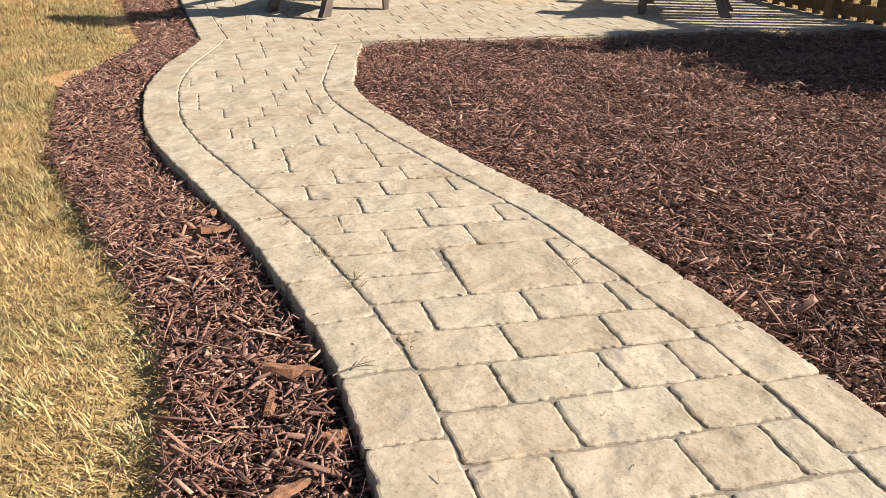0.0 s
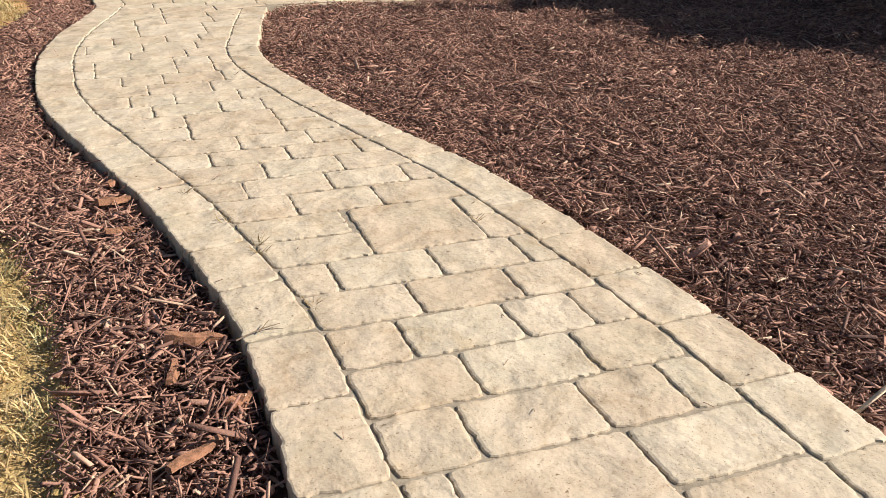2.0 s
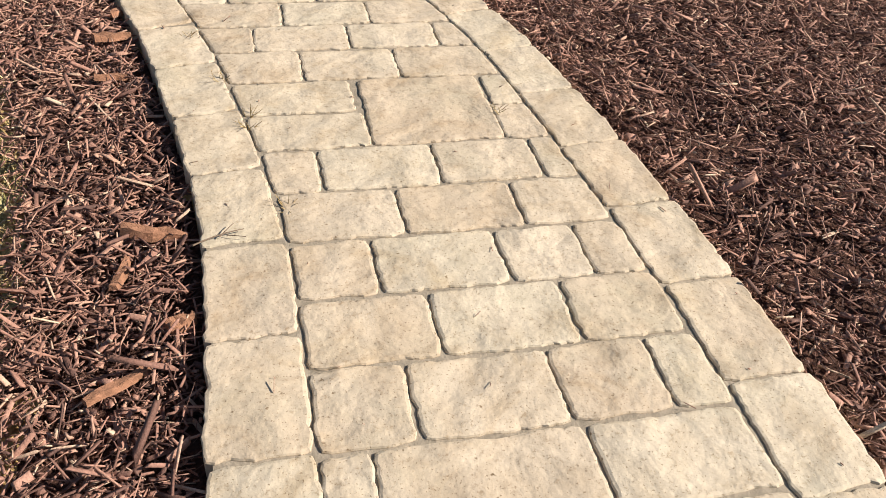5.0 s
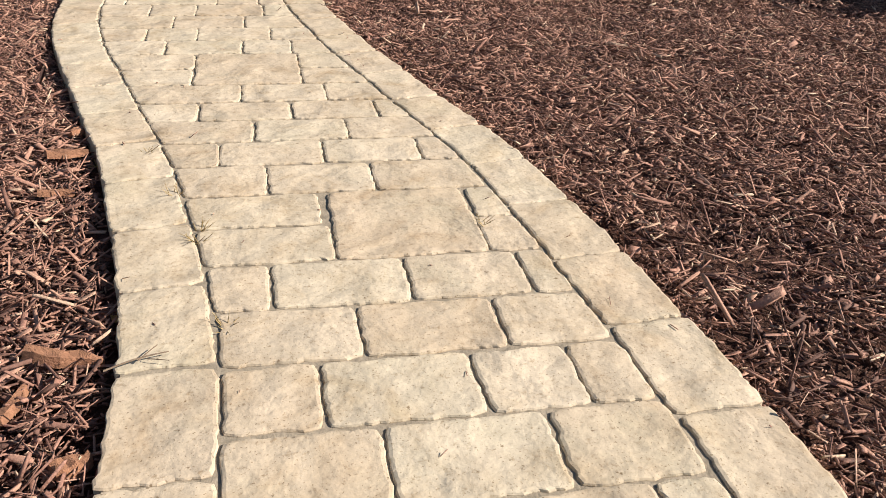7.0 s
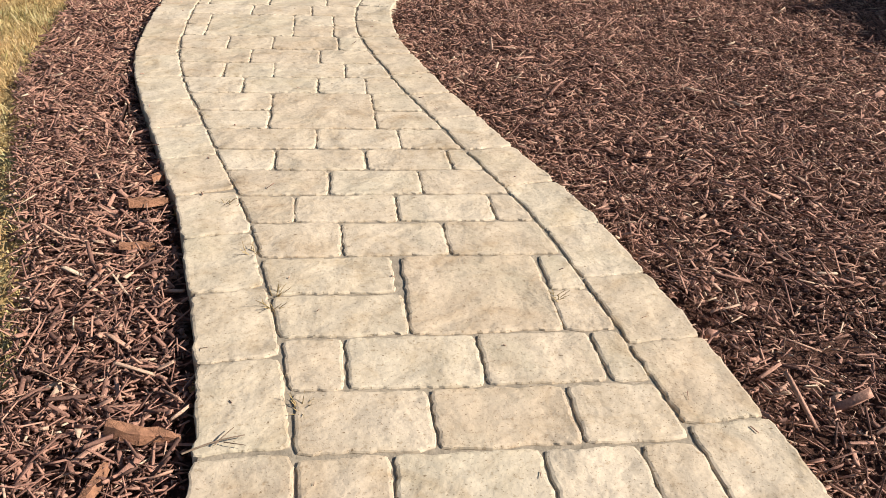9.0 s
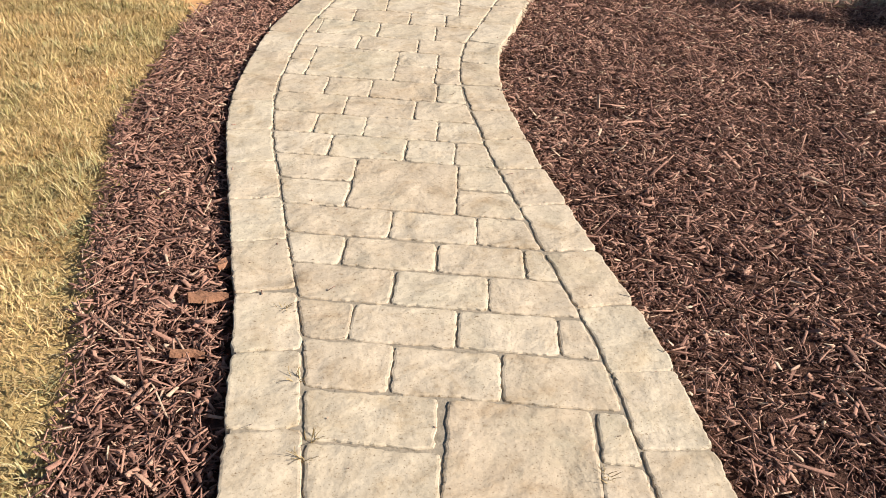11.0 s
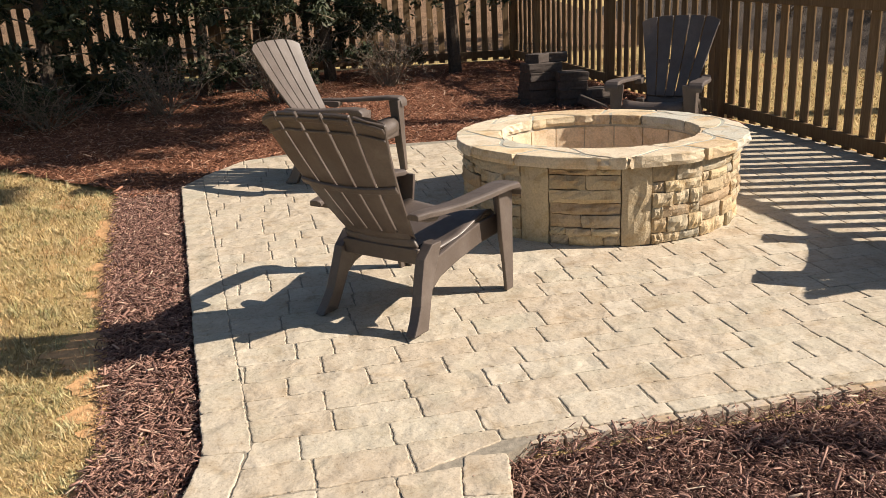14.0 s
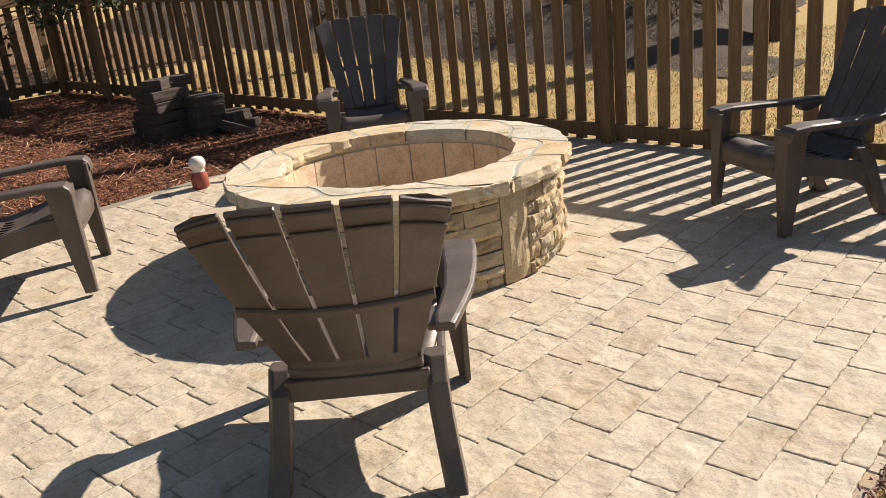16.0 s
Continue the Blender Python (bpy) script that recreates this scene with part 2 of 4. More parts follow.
DRY_LEAF = leaves("dry_shrub_leaf", [(0.07, 0.06, 0.042), (0.12, 0.10, 0.075), (0.20, 0.175, 0.14), (0.08, 0.08, 0.045)])
WHITE_PAINT = plain("white_glaze", (0.74, 0.70, 0.64), 0.08, 20, 0.35, 0.002, 0.5)
RED_PAINT = plain("red_glaze", (0.30, 0.075, 0.05), 0.2, 20, 0.4, 0.002, 0.5)


# ---- mesh tools ----
def h(y):
    """Height of the ground, which climbs gently past the walk."""
    return 0.04 * max(0.0, y - 7.0)


def mesh_of(name, verts, faces, mat, smooth=False):
    me = bpy.data.meshes.new(name)
    me.from_pydata([tuple(v) for v in verts], [], faces)
    me.materials.append(mat)
    if smooth:
        me.shade_smooth()
    me.update()
    return me


def part(name, data, mat, parent=None, label=""):
    """Links a bmesh or a mesh as one object under a thing or a part."""
    if isinstance(data, bmesh.types.BMesh):
        me = bpy.data.meshes.new(name)
        data.to_mesh(me)
        data.free()
        me.materials.append(mat)
    else:
        me = data
    ob = new(name, me)
    ob.parent = parent
    if label:
        ob["label"] = label
    return ob


def loft(bm, rings, closed=True):
    """Skins rings of equal length, with flat ends."""
    vs = [[bm.verts.new(p) for p in r] for r in rings]
    n = len(rings[0])
    for a, b in zip(vs, vs[1:]):
        for i in range(n):
            j = (i + 1) % n
            bm.faces.new((a[i], a[j], b[j], b[i]))
    if closed:
        bm.faces.new(vs[0][::-1])
        bm.faces.new(vs[-1])
    bmesh.ops.recalc_face_normals(bm, faces=bm.faces[:])
    return bm


def soften(bm, width=0.006, segments=2, angle=35):
    es = [e for e in bm.edges if len(e.link_faces) == 2 and e.calc_face_angle(0) > radians(angle)]
    bmesh.ops.bevel(bm, geom=es, offset=width, segments=segments, affect="EDGES", profile=0.6)
    return bm


def box(cx, cy, cz, sx, sy, sz, bevel=0.004):
    bm = bmesh.new()
    x, y, z = sx / 2, sy / 2, sz / 2
    loft(bm, [[(cx - x, cy - y, cz + s), (cx + x, cy - y, cz + s), (cx + x, cy + y, cz + s), (cx - x, cy + y, cz + s)] for s in (-z, z)])
    if bevel:
        soften(bm, bevel, 1)
    return bm


def raw_mesh(name, verts, quads, mat):
    """A large mesh from arrays of vertices and of equal-sized faces."""
    me = bpy.data.meshes.new(name)
    k = quads.shape[1]
    me.vertices.add(len(verts))
    me.vertices.foreach_set("co", np.ascontiguousarray(verts, dtype=np.float32).ravel())
    me.loops.add(quads.size)
    me.loops.foreach_set("vertex_index", quads.astype(np.int32).ravel())
    me.polygons.add(len(quads))
    me.polygons.foreach_set("loop_start", np.arange(0, quads.size, k, dtype=np.int32))
    me.update(calc_edges=True)
    me.materials.append(mat)
    return me


def curve_x(knots):
    ys, xs = np.array([k[1] for k in knots]), np.array([k[0] for k in knots])
    def f(y):
        # cubic Hermite through the knots
        y = np.clip(np.asarray(y, float), ys[0], ys[-1])
        i = np.clip(np.searchsorted(ys, y) - 1, 0, len(ys) - 2)
        m = np.gradient(xs, ys)
        d = ys[i + 1] - ys[i]
        u = (y - ys[i]) / d
        return ((2 * u**3 - 3 * u**2 + 1) * xs[i] + (u**3 - 2 * u**2 + u) * d * m[i] + (3 * u**2 - 2 * u**3) * xs[i + 1] + (u**3 - u**2) * d * m[i + 1])
    return f


# ---- plan ----
path_left = curve_x([(-0.02, -2.5), (0.18, -1.0), (0.245, 0.2), (0.252, 1.4), (0.252, 1.6), (0.245, 1.80), (0.220, 2.04), (0.182, 2.27), (0.138, 2.49), (0.085, 2.73), (0.008, 2.99), (-0.082, 3.32), (-0.198, 3.735), (-0.258, 4.05), (-0.288, 4.45), (-0.291, 4.82), (-0.268, 5.12), (-0.222, 5.43), (-0.135, 5.80), (-0.06, 6.10), (-0.005, 6.388)])
path_right = curve_x([(1.08, -2.5), (1.23, -1.0), (1.285, 0.2), (1.284, 1.40), (1.280, 1.58), (1.268, 1.76), (1.250, 1.95), (1.228, 2.18), (1.205, 2.38), (1.172, 2.60), (1.115, 2.84), (1.048, 3.09), (0.990, 3.32), (0.940, 3.51), (0.868, 3.84), (0.827, 4.05), (0.795, 4.24), (0.775, 4.5), (0.798, 4.87), (0.842, 5.06), (0.893, 5.32), (0.953, 5.6), (1.010, 5.83), (1.083, 6.135)])
lawn_edge = curve_x([(-0.20, -2.5), (-0.08, 0.0), (-0.088, 1.5), (-0.085, 1.75), (-0.115, 2.05), (-0.20, 2.45), (-0.32, 2.85), (-0.46, 3.35), (-0.585, 3.8), (-0.63, 4.3), (-0.67, 4.75), (-0.69, 5.15), (-0.60, 5.55), (-0.46, 6.05), (-0.38, 6.6), (-0.49, 7.4), (-0.57, 8.1), (-0.70, 9.4), (-0.78, 10.3), (-0.80, 10.6), (-1.3, 11.2), (-2.4, 12.2), (-4.5, 13.2), (-9.0, 14.5)])
PATIO_FRONT = 6.135
patio_left = lambda y: -0.005 - 0.078 * (y - 6.388)
PATIO_CORNER = 10.55
PIT = (2.615, 8.925)
FENCE_A, FENCE_B, FENCE_C = (5.7704, 2.0), (4.62, 17.3), (-9.0, 17.9)


def fence_x(y):
    return FENCE_A[0] + (FENCE_B[0] - FENCE_A[0]) * (y - FENCE_A[1]) / (FENCE_B[1] - FENCE_A[1])


def patio_back(x):
    x = np.asarray(x, float)
    return np.interp(x, [-0.33, -0.1, 0.15, 0.5, 1.2, 2.2, 2.9, 3.4, 4.0, 6.0], [10.55, 10.95, 11.27, 11.42, 11.5, 11.42, 11.4, 11.15, 11.0, 10.95])


# ---- ground ----
def ground_sheet():
    xs = np.unique(np.concatenate([np.linspace(-9, 12, 85), [-900, -300, -120, -50, -25, -14, 16, 25, 50, 120, 300, 900]]))
    ys = np.unique(np.concatenate([np.linspace(-4, 20, 97), [-900, -300, -120, -50, -20, -9, 26, 40, 60, 120, 300, 900]]))
    X, Y = np.meshgrid(xs, ys)
    Z = 0.04 * np.clip(Y - 7.0, 0, 14) - 0.062
    n = len(xs)
    i = np.arange(len(ys) - 1)[:, None] * n + np.arange(n - 1)[None, :]
    q = np.stack([i, i + 1, i + n + 1, i + n], -1).reshape(-1, 4)
    ob = new("ground", raw_mesh("ground", np.stack([X, Y, Z], -1).reshape(-1, 3), q, SOIL))
    tagged(ob, "dry straw-coloured lawn ground with patches of orange clay", "ground", kind="structure")


def strip_sheet(name, lo, hi, y0, y1, mat, label, lift, nx=14, dy=0.08, bumpy=0.012):
    ys = np.arange(y0, y1 + 1e-6, dy)
    u = np.linspace(0, 1, nx)
    a, b = lo(ys)[:, None], hi(ys)[:, None]
    X = a + (b - a) * u[None, :]
    Y = np.repeat(ys[:, None], nx, 1)
    Z = 0.04 * np.clip(Y - 7.0, 0, None) + lift
    Z = Z + bumpy * np.array([[noise.noise((x * 3.1, y * 3.1, 0.3)) + 0.6 * noise.noise((x * 9, y * 9, 4)) for x, y in zip(rx, ry)] for rx, ry in zip(X, Y)])
    i = np.arange(len(ys) - 1)[:, None] * nx + np.arange(nx - 1)[None, :]
    q = np.stack([i, i + 1, i + nx + 1, i + nx], -1).reshape(-1, 4)
    ob = new(name, raw_mesh(name, np.stack([X, Y, Z], -1).reshape(-1, 3), q, mat))
    return tagged(ob, label, "mulch bed", kind="structure")


ground_sheet()
fence_line = lambda y: FENCE_A[0] + (FENCE_B[0] - FENCE_A[0]) * (np.asarray(y, float) - FENCE_A[1]) / (FENCE_B[1] - FENCE_A[1])
strip_sheet("mulch_bed", path_right, lambda y: fence_line(y) + 0.15, -2.5, PATIO_FRONT, BED, "wide bed of dark brown shredded bark mulch", -0.05, 40)
strip_sheet("mulch_bed", lawn_edge, path_left, -2.5, 6.388, BED, "narrow mulch strip between lawn and walkway", -0.055, 10)
strip_sheet("mulch_bed", lawn_edge, lambda y: np.where(y < PATIO_CORNER, patio_left(y), -0.33), 6.388, 10.6, BED, "narrow mulch strip between lawn and patio", -0.055, 10)
strip_sheet("mulch_bed", lawn_edge, lambda y: fence_line(y) + 0.1, 10.5, 17.4, OLD_BED, "old reddish bark mulch bed behind the patio", -0.036, 60, 0.1, 0.02)

def clay_rim(side):
    def f(y):
        n = np.array([noise.noise((v * 1.9, 3.0, 1.0)) + 0.6 * noise.noise((v * 6.0, 9.0, 1.0)) + 0.3 * noise.noise((v * 17.0, 2.0, 4.0)) for v in np.atleast_1d(y)])
        return lawn_edge(y) + (0.02 if side else -0.01 - np.clip(0.10 + 0.34 * n, 0.0, 0.4) * np.interp(y, [4.4, 5.4, 8.6, 10.4], [0.25, 1.0, 1.0, 0.4]))
    return f


CLAY = plain("orange_clay", (0.60, 0.35, 0.165), 0.25, 22, 0.95, 0.01)
rim = strip_sheet("clay_patch", clay_rim(False), clay_rim(True), 4.4, 10.5, CLAY, "bare orange clay along the edge of the lawn", -0.058, 8, 0.04, 0.004)
rim["category"] = "soil"


# ---- scattered pieces ----
def scatter_chips(name, points, zs, mat, label, size=1.0, seed=1, tall=0.02):
    r = np.random.default_rng(seed)
    n = len(points)
    L = size * (0.010 + 0.044 * r.random(n) ** 2.2 + 0.045 * r.random(n) * (r.random(n) > 0.9))
    flake = r.random(n)
    W = size * (0.0009 + 0.0028 * r.random(n) ** 2.0 + 0.0095 * r.random(n) * (flake > 0.78))
    L = np.where(flake < 0.25, L * 0.6, L)
    T = size * (0.0006 + 0.0013 * r.random(n))
    base = np.array([(-1, -.55, -1), (-1, .3, -1), (1, .6, -1), (1, -.25, -1), (-.9, -.4, 1), (-.85, .35, 1), (.9, .45, 1), (.8, -.3, 1)], float)
    v = np.repeat(base[None], n, 0) * (1 + 0.35 * (r.random((n, 8, 3)) - 0.5))
    v *= np.stack([L / 2, W, T], -1)[:, None, :]
    v[:, :, 2] += (v[:, :, 0] ** 2) * (r.random(n)[:, None] - 0.4) * 6
    yaw, pit, rol = r.random(n) * 6.283, r.normal(0, 0.34, n), r.normal(0, 0.6, n)
    c, s = np.cos(rol)[:, None], np.sin(rol)[:, None]
    y, z = v[:, :, 1] * c - v[:, :, 2] * s, v[:, :, 1] * s + v[:, :, 2] * c
    x = v[:, :, 0]
    c, s = np.cos(pit)[:, None], np.sin(pit)[:, None]
    x, z = x * c + z * s, -x * s + z * c
    c, s = np.cos(yaw)[:, None], np.sin(yaw)[:, None]
    x, y = x * c - y * s, x * s + y * c
    out = np.stack([x + points[:, 0:1], y + points[:, 1:2], z + (zs + tall * r.random(n) + np.abs(np.sin(pit)) * L * 0.4)[:, None]], -1)
    f = np.array([(0, 1, 2, 3), (4, 7, 6, 5), (0, 4, 5, 1), (1, 5, 6, 2), (2, 6, 7, 3), (3, 7, 4, 0)])
    q = (np.arange(n)[:, None, None] * 8 + f[None]).reshape(-1, 4)
    ob = new(name, raw_mesh(name, out.reshape(-1, 3), q, mat))
    return tagged(ob, label, "mulch", kind="stuff")


def clump(points):
    return np.array([noise.noise((x * 2.3, y * 2.3, 1.7)) + 0.7 * noise.noise((x * 7.1, y * 7.1, 5.2)) for x, y in points])


def sample(n, x0, x1, y0, y1, keep, seed):
    r = np.random.default_rng(seed)
    p = np.stack([x0 + (x1 - x0) * r.random(n), y0 + (y1 - y0) * r.random(n)], -1)
    return p[keep(p[:, 0], p[:, 1], r.random(n))]


def slope_z(p):
    return 0.04 * np.clip(p[:, 1] - 7.0, 0, None)


def mulch():
    p = sample(270000, 0.75, 5.6, -2.3, PATIO_FRONT + 0.01, lambda x, y, u: (x > path_right(y) - 0.012 + 0.02 * u) & (x < fence_line(y)) & (u < np.clip(1.15 - 0.17 * (x - path_right(y)), 0.3, 1)), 3)
    scatter_chips("mulch_chips", p, -0.052 + 0.030 * clump(p), MULCH_CHIP, "shredded dark brown bark mulch chips", 1.12, 4, 0.040)
    p = sample(120000, -0.85, 0.32, -2.3, 6.5, lambda x, y, u: (x < path_left(y) - 0.03 * u) & (x > lawn_edge(y) - 0.05 * u), 5)
    scatter_chips("mulch_chips", p, -0.053 + 0.016 * clump(p), MULCH_CHIP, "shredded reddish brown bark mulch chips", 1.25, 6, 0.030)
    p = sample(42000, -1.0, 0.05, 6.3, 10.7, lambda x, y, u: (x < patio_left(y) - 0.02 * u) & (x > lawn_edge(y) - 0.06 * u), 7)
    scatter_chips("mulch_chips", p, -0.053 + 0.016 * clump(p) + slope_z(p), MULCH_CHIP, "shredded dark brown bark mulch chips", 1.25, 8, 0.028)
    p = sample(75000, -6.0, 5.0, 10.4, 17.2, lambda x, y, u: (x > lawn_edge(y) - 0.1 * u) & ((y > patio_back(x)) | (x < patio_left(y))) & (x < fence_line(y)) & (u < np.clip(1.3 - 0.16 * (y - 10.5), 0.25, 1)), 9)
    scatter_chips("old_mulch_chips", p, -0.034 + 0.016 * clump(p) + slope_z(p), OLD_CHIP, "weathered reddish bark mulch and fallen leaves", 1.7, 10, 0.025)
    # a few long splinters beside the walk
    p = sample(260, -0.75, 0.3, 1.2, 6.3, lambda x, y, u: (x < path_left(y) - 0.05) & (x > lawn_edge(y) + 0.02), 11)
    scatter_chips("mulch_splinters", p, np.full(len(p), -0.035), MULCH_CHIP, "long split splinters of bark mulch", 2.6, 12, 0.015)
    p = sample(700, 0.8, 4.5, 1.0, 6.1, lambda x, y, u: x > path_right(y) + 0.04, 13)
    scatter_chips("mulch_splinters", p, np.full(len(p), -0.03), MULCH_CHIP, "long split splinters of bark mulch", 2.3, 14, 0.02)


def grass(name, p, mat, label, length, seed, width=0.0022):
    r = np.random.default_rng(seed)
    n = len(p)
    swirl = np.sin(7.3 * p[:, 0] + 3.1 * np.sin(4.7 * p[:, 1])) + np.sin(9.1 * p[:, 1] + 2.7 * np.sin(6.3 * p[:, 0] + 1.0))
    lump = np.array([noise.noise((x * 9, y * 9, 3.3)) + 0.8 * noise.noise((x * 23, y * 23, 7.7)) for x, y in p])
    L = length * (0.4 + 0.8 * r.random(n)) * np.clip(1 + 0.75 * lump, 0.3, 2.0)
    W = width * (0.7 + 0.7 * r.random(n))
    yaw = 0.9 * swirl + r.random(n) * 6.283
    lean = 0.55 + 1.6 * r.random(n)
    d = np.stack([np.cos(yaw), np.sin(yaw)], -1)
    s = np.stack([-d[:, 1], d[:, 0]], -1)
    z0 = slope_z(p) - 0.062
    def at(u, w):
        out = u * np.sin(lean * (0.5 + 0.5 * u)) * L
        up = u * np.cos(lean * (0.35 + 0.5 * u)) * L
        xy = p + d * out[:, None] + s * (W * w)[:, None]
        return np.concatenate([xy, (z0 + up)[:, None]], 1)
    v = np.stack([at(0, -1), at(0, 1), at(0.55, 0.8), at(0.55, -0.8), at(1.0, 0.15), at(1.0, -0.15)], 1)
    f = np.array([(0, 1, 2, 3), (3, 2, 4, 5)])
    q = (np.arange(n)[:, None, None] * 6 + f[None]).reshape(-1, 4)
    ob = new(name, raw_mesh(name, v.reshape(-1, 3), q, mat))
    return tagged(ob, label, "grass", kind="stuff")


def bare(p):
    return np.array([noise.noise((x * 1.5, y * 1.5, 8.1)) + 0.5 * noise.noise((x * 5, y * 5, 2.1)) for x, y in p])


def lawn():
    def keep(x, y, u):
        near = np.clip((lawn_edge(y) - x) / 0.25, 0, 1)
        thin = np.where((y > 4.4) & (x > clay_rim(False)(y)), 0.16, 1.0)
        return (x < lawn_edge(y) + 0.03 * u) & (u < (0.25 + 0.75 * near) * thin)
    p = sample(330000, -3.4, 0.0, -1.0, 7.0, keep, 21)
    p = p[(bare(p) < 0.42) | (np.random.default_rng(3).random(len(p)) < 0.4)]
    grass("lawn_grass", p, BLADE, "short dry dormant lawn grass, straw yellow with green tufts", 0.040, 22, 0.0015)
    p = sample(190000, -5.5, -0.3, 7.0, 13.6, keep, 23)
    p = p[(bare(p) < 0.42) | (np.random.default_rng(3).random(len(p)) < 0.4)]
    grass("lawn_grass", p, BLADE, "short dry dormant lawn grass, straw yellow with green tufts", 0.044, 24, 0.0022)
    p = sample(110000, 5.7, 13.0, 4.0, 17.0, lambda x, y, u: u < np.clip(1.3 - 0.1 * (x - 5.5), 0.3, 1), 25)
    grass("field_grass", p, BLADE, "dry yellow grass beyond the fence", 0.05, 26, 0.0032)


def tufts():
    r = np.random.default_rng(91)
    c = sample(1500, -4.5, -0.05, 0.6, 13.0, lambda x, y, u: x < lawn_edge(y) - 0.03, 92)
    k = 34
    p = (c[:, None, :] + r.normal(0, 0.022, (len(c), k, 2))).reshape(-1, 2)
    grass("lawn_tufts", p, TUFT, "taller greenish tufts in the dry lawn", 0.062, 93, 0.0017)
    p = sample(110000, -3.6, 0.0, 0.6, 13.0, lambda x, y, u: (x < lawn_edge(y) + 0.02) & ((y < 4.4) | (x < clay_rim(False)(y)) | (u < 0.15)), 94)
    grass("lawn_thatch", p, THATCH, "flat mat of dead brown thatch in the lawn", 0.034, 95, 0.0016)


TUFT = leaves("tuft_blade", [(0.20, 0.19, 0.075), (0.34, 0.30, 0.13), (0.50, 0.42, 0.20), (0.62, 0.52, 0.30), (0.28, 0.30, 0.13)])
THATCH = leaves("thatch_blade", [(0.26, 0.17, 0.08), (0.42, 0.28, 0.13), (0.58, 0.42, 0.22), (0.72, 0.58, 0.36)])
mulch()
lawn()
tufts()


# ---- stamped stones ----
def stone_mesh(poly, zf, drop=0.03, inset=0.0042, round_r=0.018, wob=0.0046, step=0.012, seed=0, mat=None):
    """One stamped stone from its plan outline: wavy sides, rounded corners and a soft upper edge."""
    r = random.Random(seed)
    P = [Vector(p) + Vector((r.uniform(-1, 1), r.uniform(-1, 1))) * wob * 0.6 for p in poly]
    n = len(P)
    ring = []
    for i in range(n):
        a, b, c = P[i - 1], P[i], P[(i + 1) % n]
        u, v = (a - b), (c - b)
        ru = min(round_r, u.length * 0.3)
        rv = min(round_r, v.length * 0.3)
        p0, p1 = b + u.normalized() * ru, b + v.normalized() * rv
        ring += [p0, (p0 + p1) * 0.5 * 0.45 + b * 0.55 if ru > 0.004 else b, p1]
        nxt = c - v.normalized() * min(round_r, v.length * 0.3)
        k = int((nxt - p1).length / step)
        drift = r.uniform(-0.5, 0.5) * wob
        for j in range(1, k + 1):
            q = p1.lerp(nxt, j / (k + 1))
            nn = Vector((-(nxt - p1).y, (nxt - p1).x)).normalized()
            drift = 0.6 * drift + r.uniform(-0.62, 0.62) * wob
            ring.append(q + nn * drift)
    cen = sum(ring, Vector((0, 0))) / len(ring)
    m = len(ring)
    verts, faces = [], []
    for d, dz in ((0.0, -drop), (0.0, -0.0045), (inset * 0.5, -0.0014), (inset * 1.8, 0.0)):
        for p in ring:
            q = p + (cen - p).normalized() * d
            verts.append((q.x, q.y, zf(q.y) + dz))
    for k in range(3):
        for i in range(m):
            j = (i + 1) % m
            faces.append((k * m + i, k * m + j, (k + 1) * m + j, (k + 1) * m + i))
    faces.append(tuple(range(3 * m, 4 * m)))
    me = mesh_of("stone", verts, faces, mat or CONCRETE)
    return me


JOINT = 0.0046
BORDER = 0.167
# row edges along the walk, and the joints across each row
ROW_Y = [0.575, 0.745, 0.918, 1.09, 1.262, 1.434, 1.606, 1.776, 1.942, 2.113, 2.273, 2.433, 2.607, 2.766, 2.926, 3.080, 3.245, 3.41, 3.583, 3.757, 3.930, 4.115, 4.305, 4.480, 4.660, 4.842, 5.053, 5.245, 5.430, 5.611, 5.809, 6.02]
ROW_CUTS = [(0.62, 0.9), (0.55, 0.80, 1.0), (0.50, 0.845), (0.50, 0.845), (0.581, 0.834, 1.018), (0.655, 0.914), (0.574, 0.831, 0.999), (0.654, 0.908), (0.504, 0.766, 1.005), (0.636, 0.958), (0.622, 0.965), (0.506, 0.761), (0.389, 0.653, 0.905), (0.478, 0.73), (0.323, 0.585, 0.832), (0.442, 0.697),
            (0.29, 0.63), (0.29, 0.63), (0.18, 0.445, 0.615), (0.10, 0.28, 0.545), (0.185, 0.45), (0.08, 0.26, 0.525), (-0.03, 0.335, 0.51), (-0.03, 0.335, 0.51), (0.14, 0.41), (-0.07, 0.21, 0.48), (0.07, 0.34, 0.52), (0.21, 0.58), (0.21, 0.58), (0.20, 0.38, 0.66), (0.10, 0.38, 0.65)]
# stones two rows tall: the row where they begin and which stone of it
DOUBLE = {(2, 1), (9, 1), (16, 1), (22, 1), (27, 1)}


EARLY = [round(-2.37 + 0.17 * k, 3) for k in range(17)]
ROW_Y = EARLY + ROW_Y
ROW_CUTS = [((0.50, 0.78, 1.02), (0.38, 0.66, 0.92), (0.58, 0.86))[k % 3] for k in range(17)] + ROW_CUTS
DOUBLE = {(k + 17, i) for k, i in DOUBLE}


def tilt_y(k, x):
    return ROW_Y[k] - 0.014 * (x - 0.5)


def slab(name, left, right, y0, y1, top, deep, mat, label, step=0.1):
    ys = list(np.arange(y0, y1, step)) + [y1]
    bm = bmesh.new()
    rings = []
    for y in ys:
        a, b = float(left(y)), float(right(y))
        rings.append([(a, y, h(y) + top - deep), (b, y, h(y) + top - deep), (b, y, h(y) + top), (a, y, h(y) + top)])
    loft(bm, rings)
    return part(name, bm, mat)


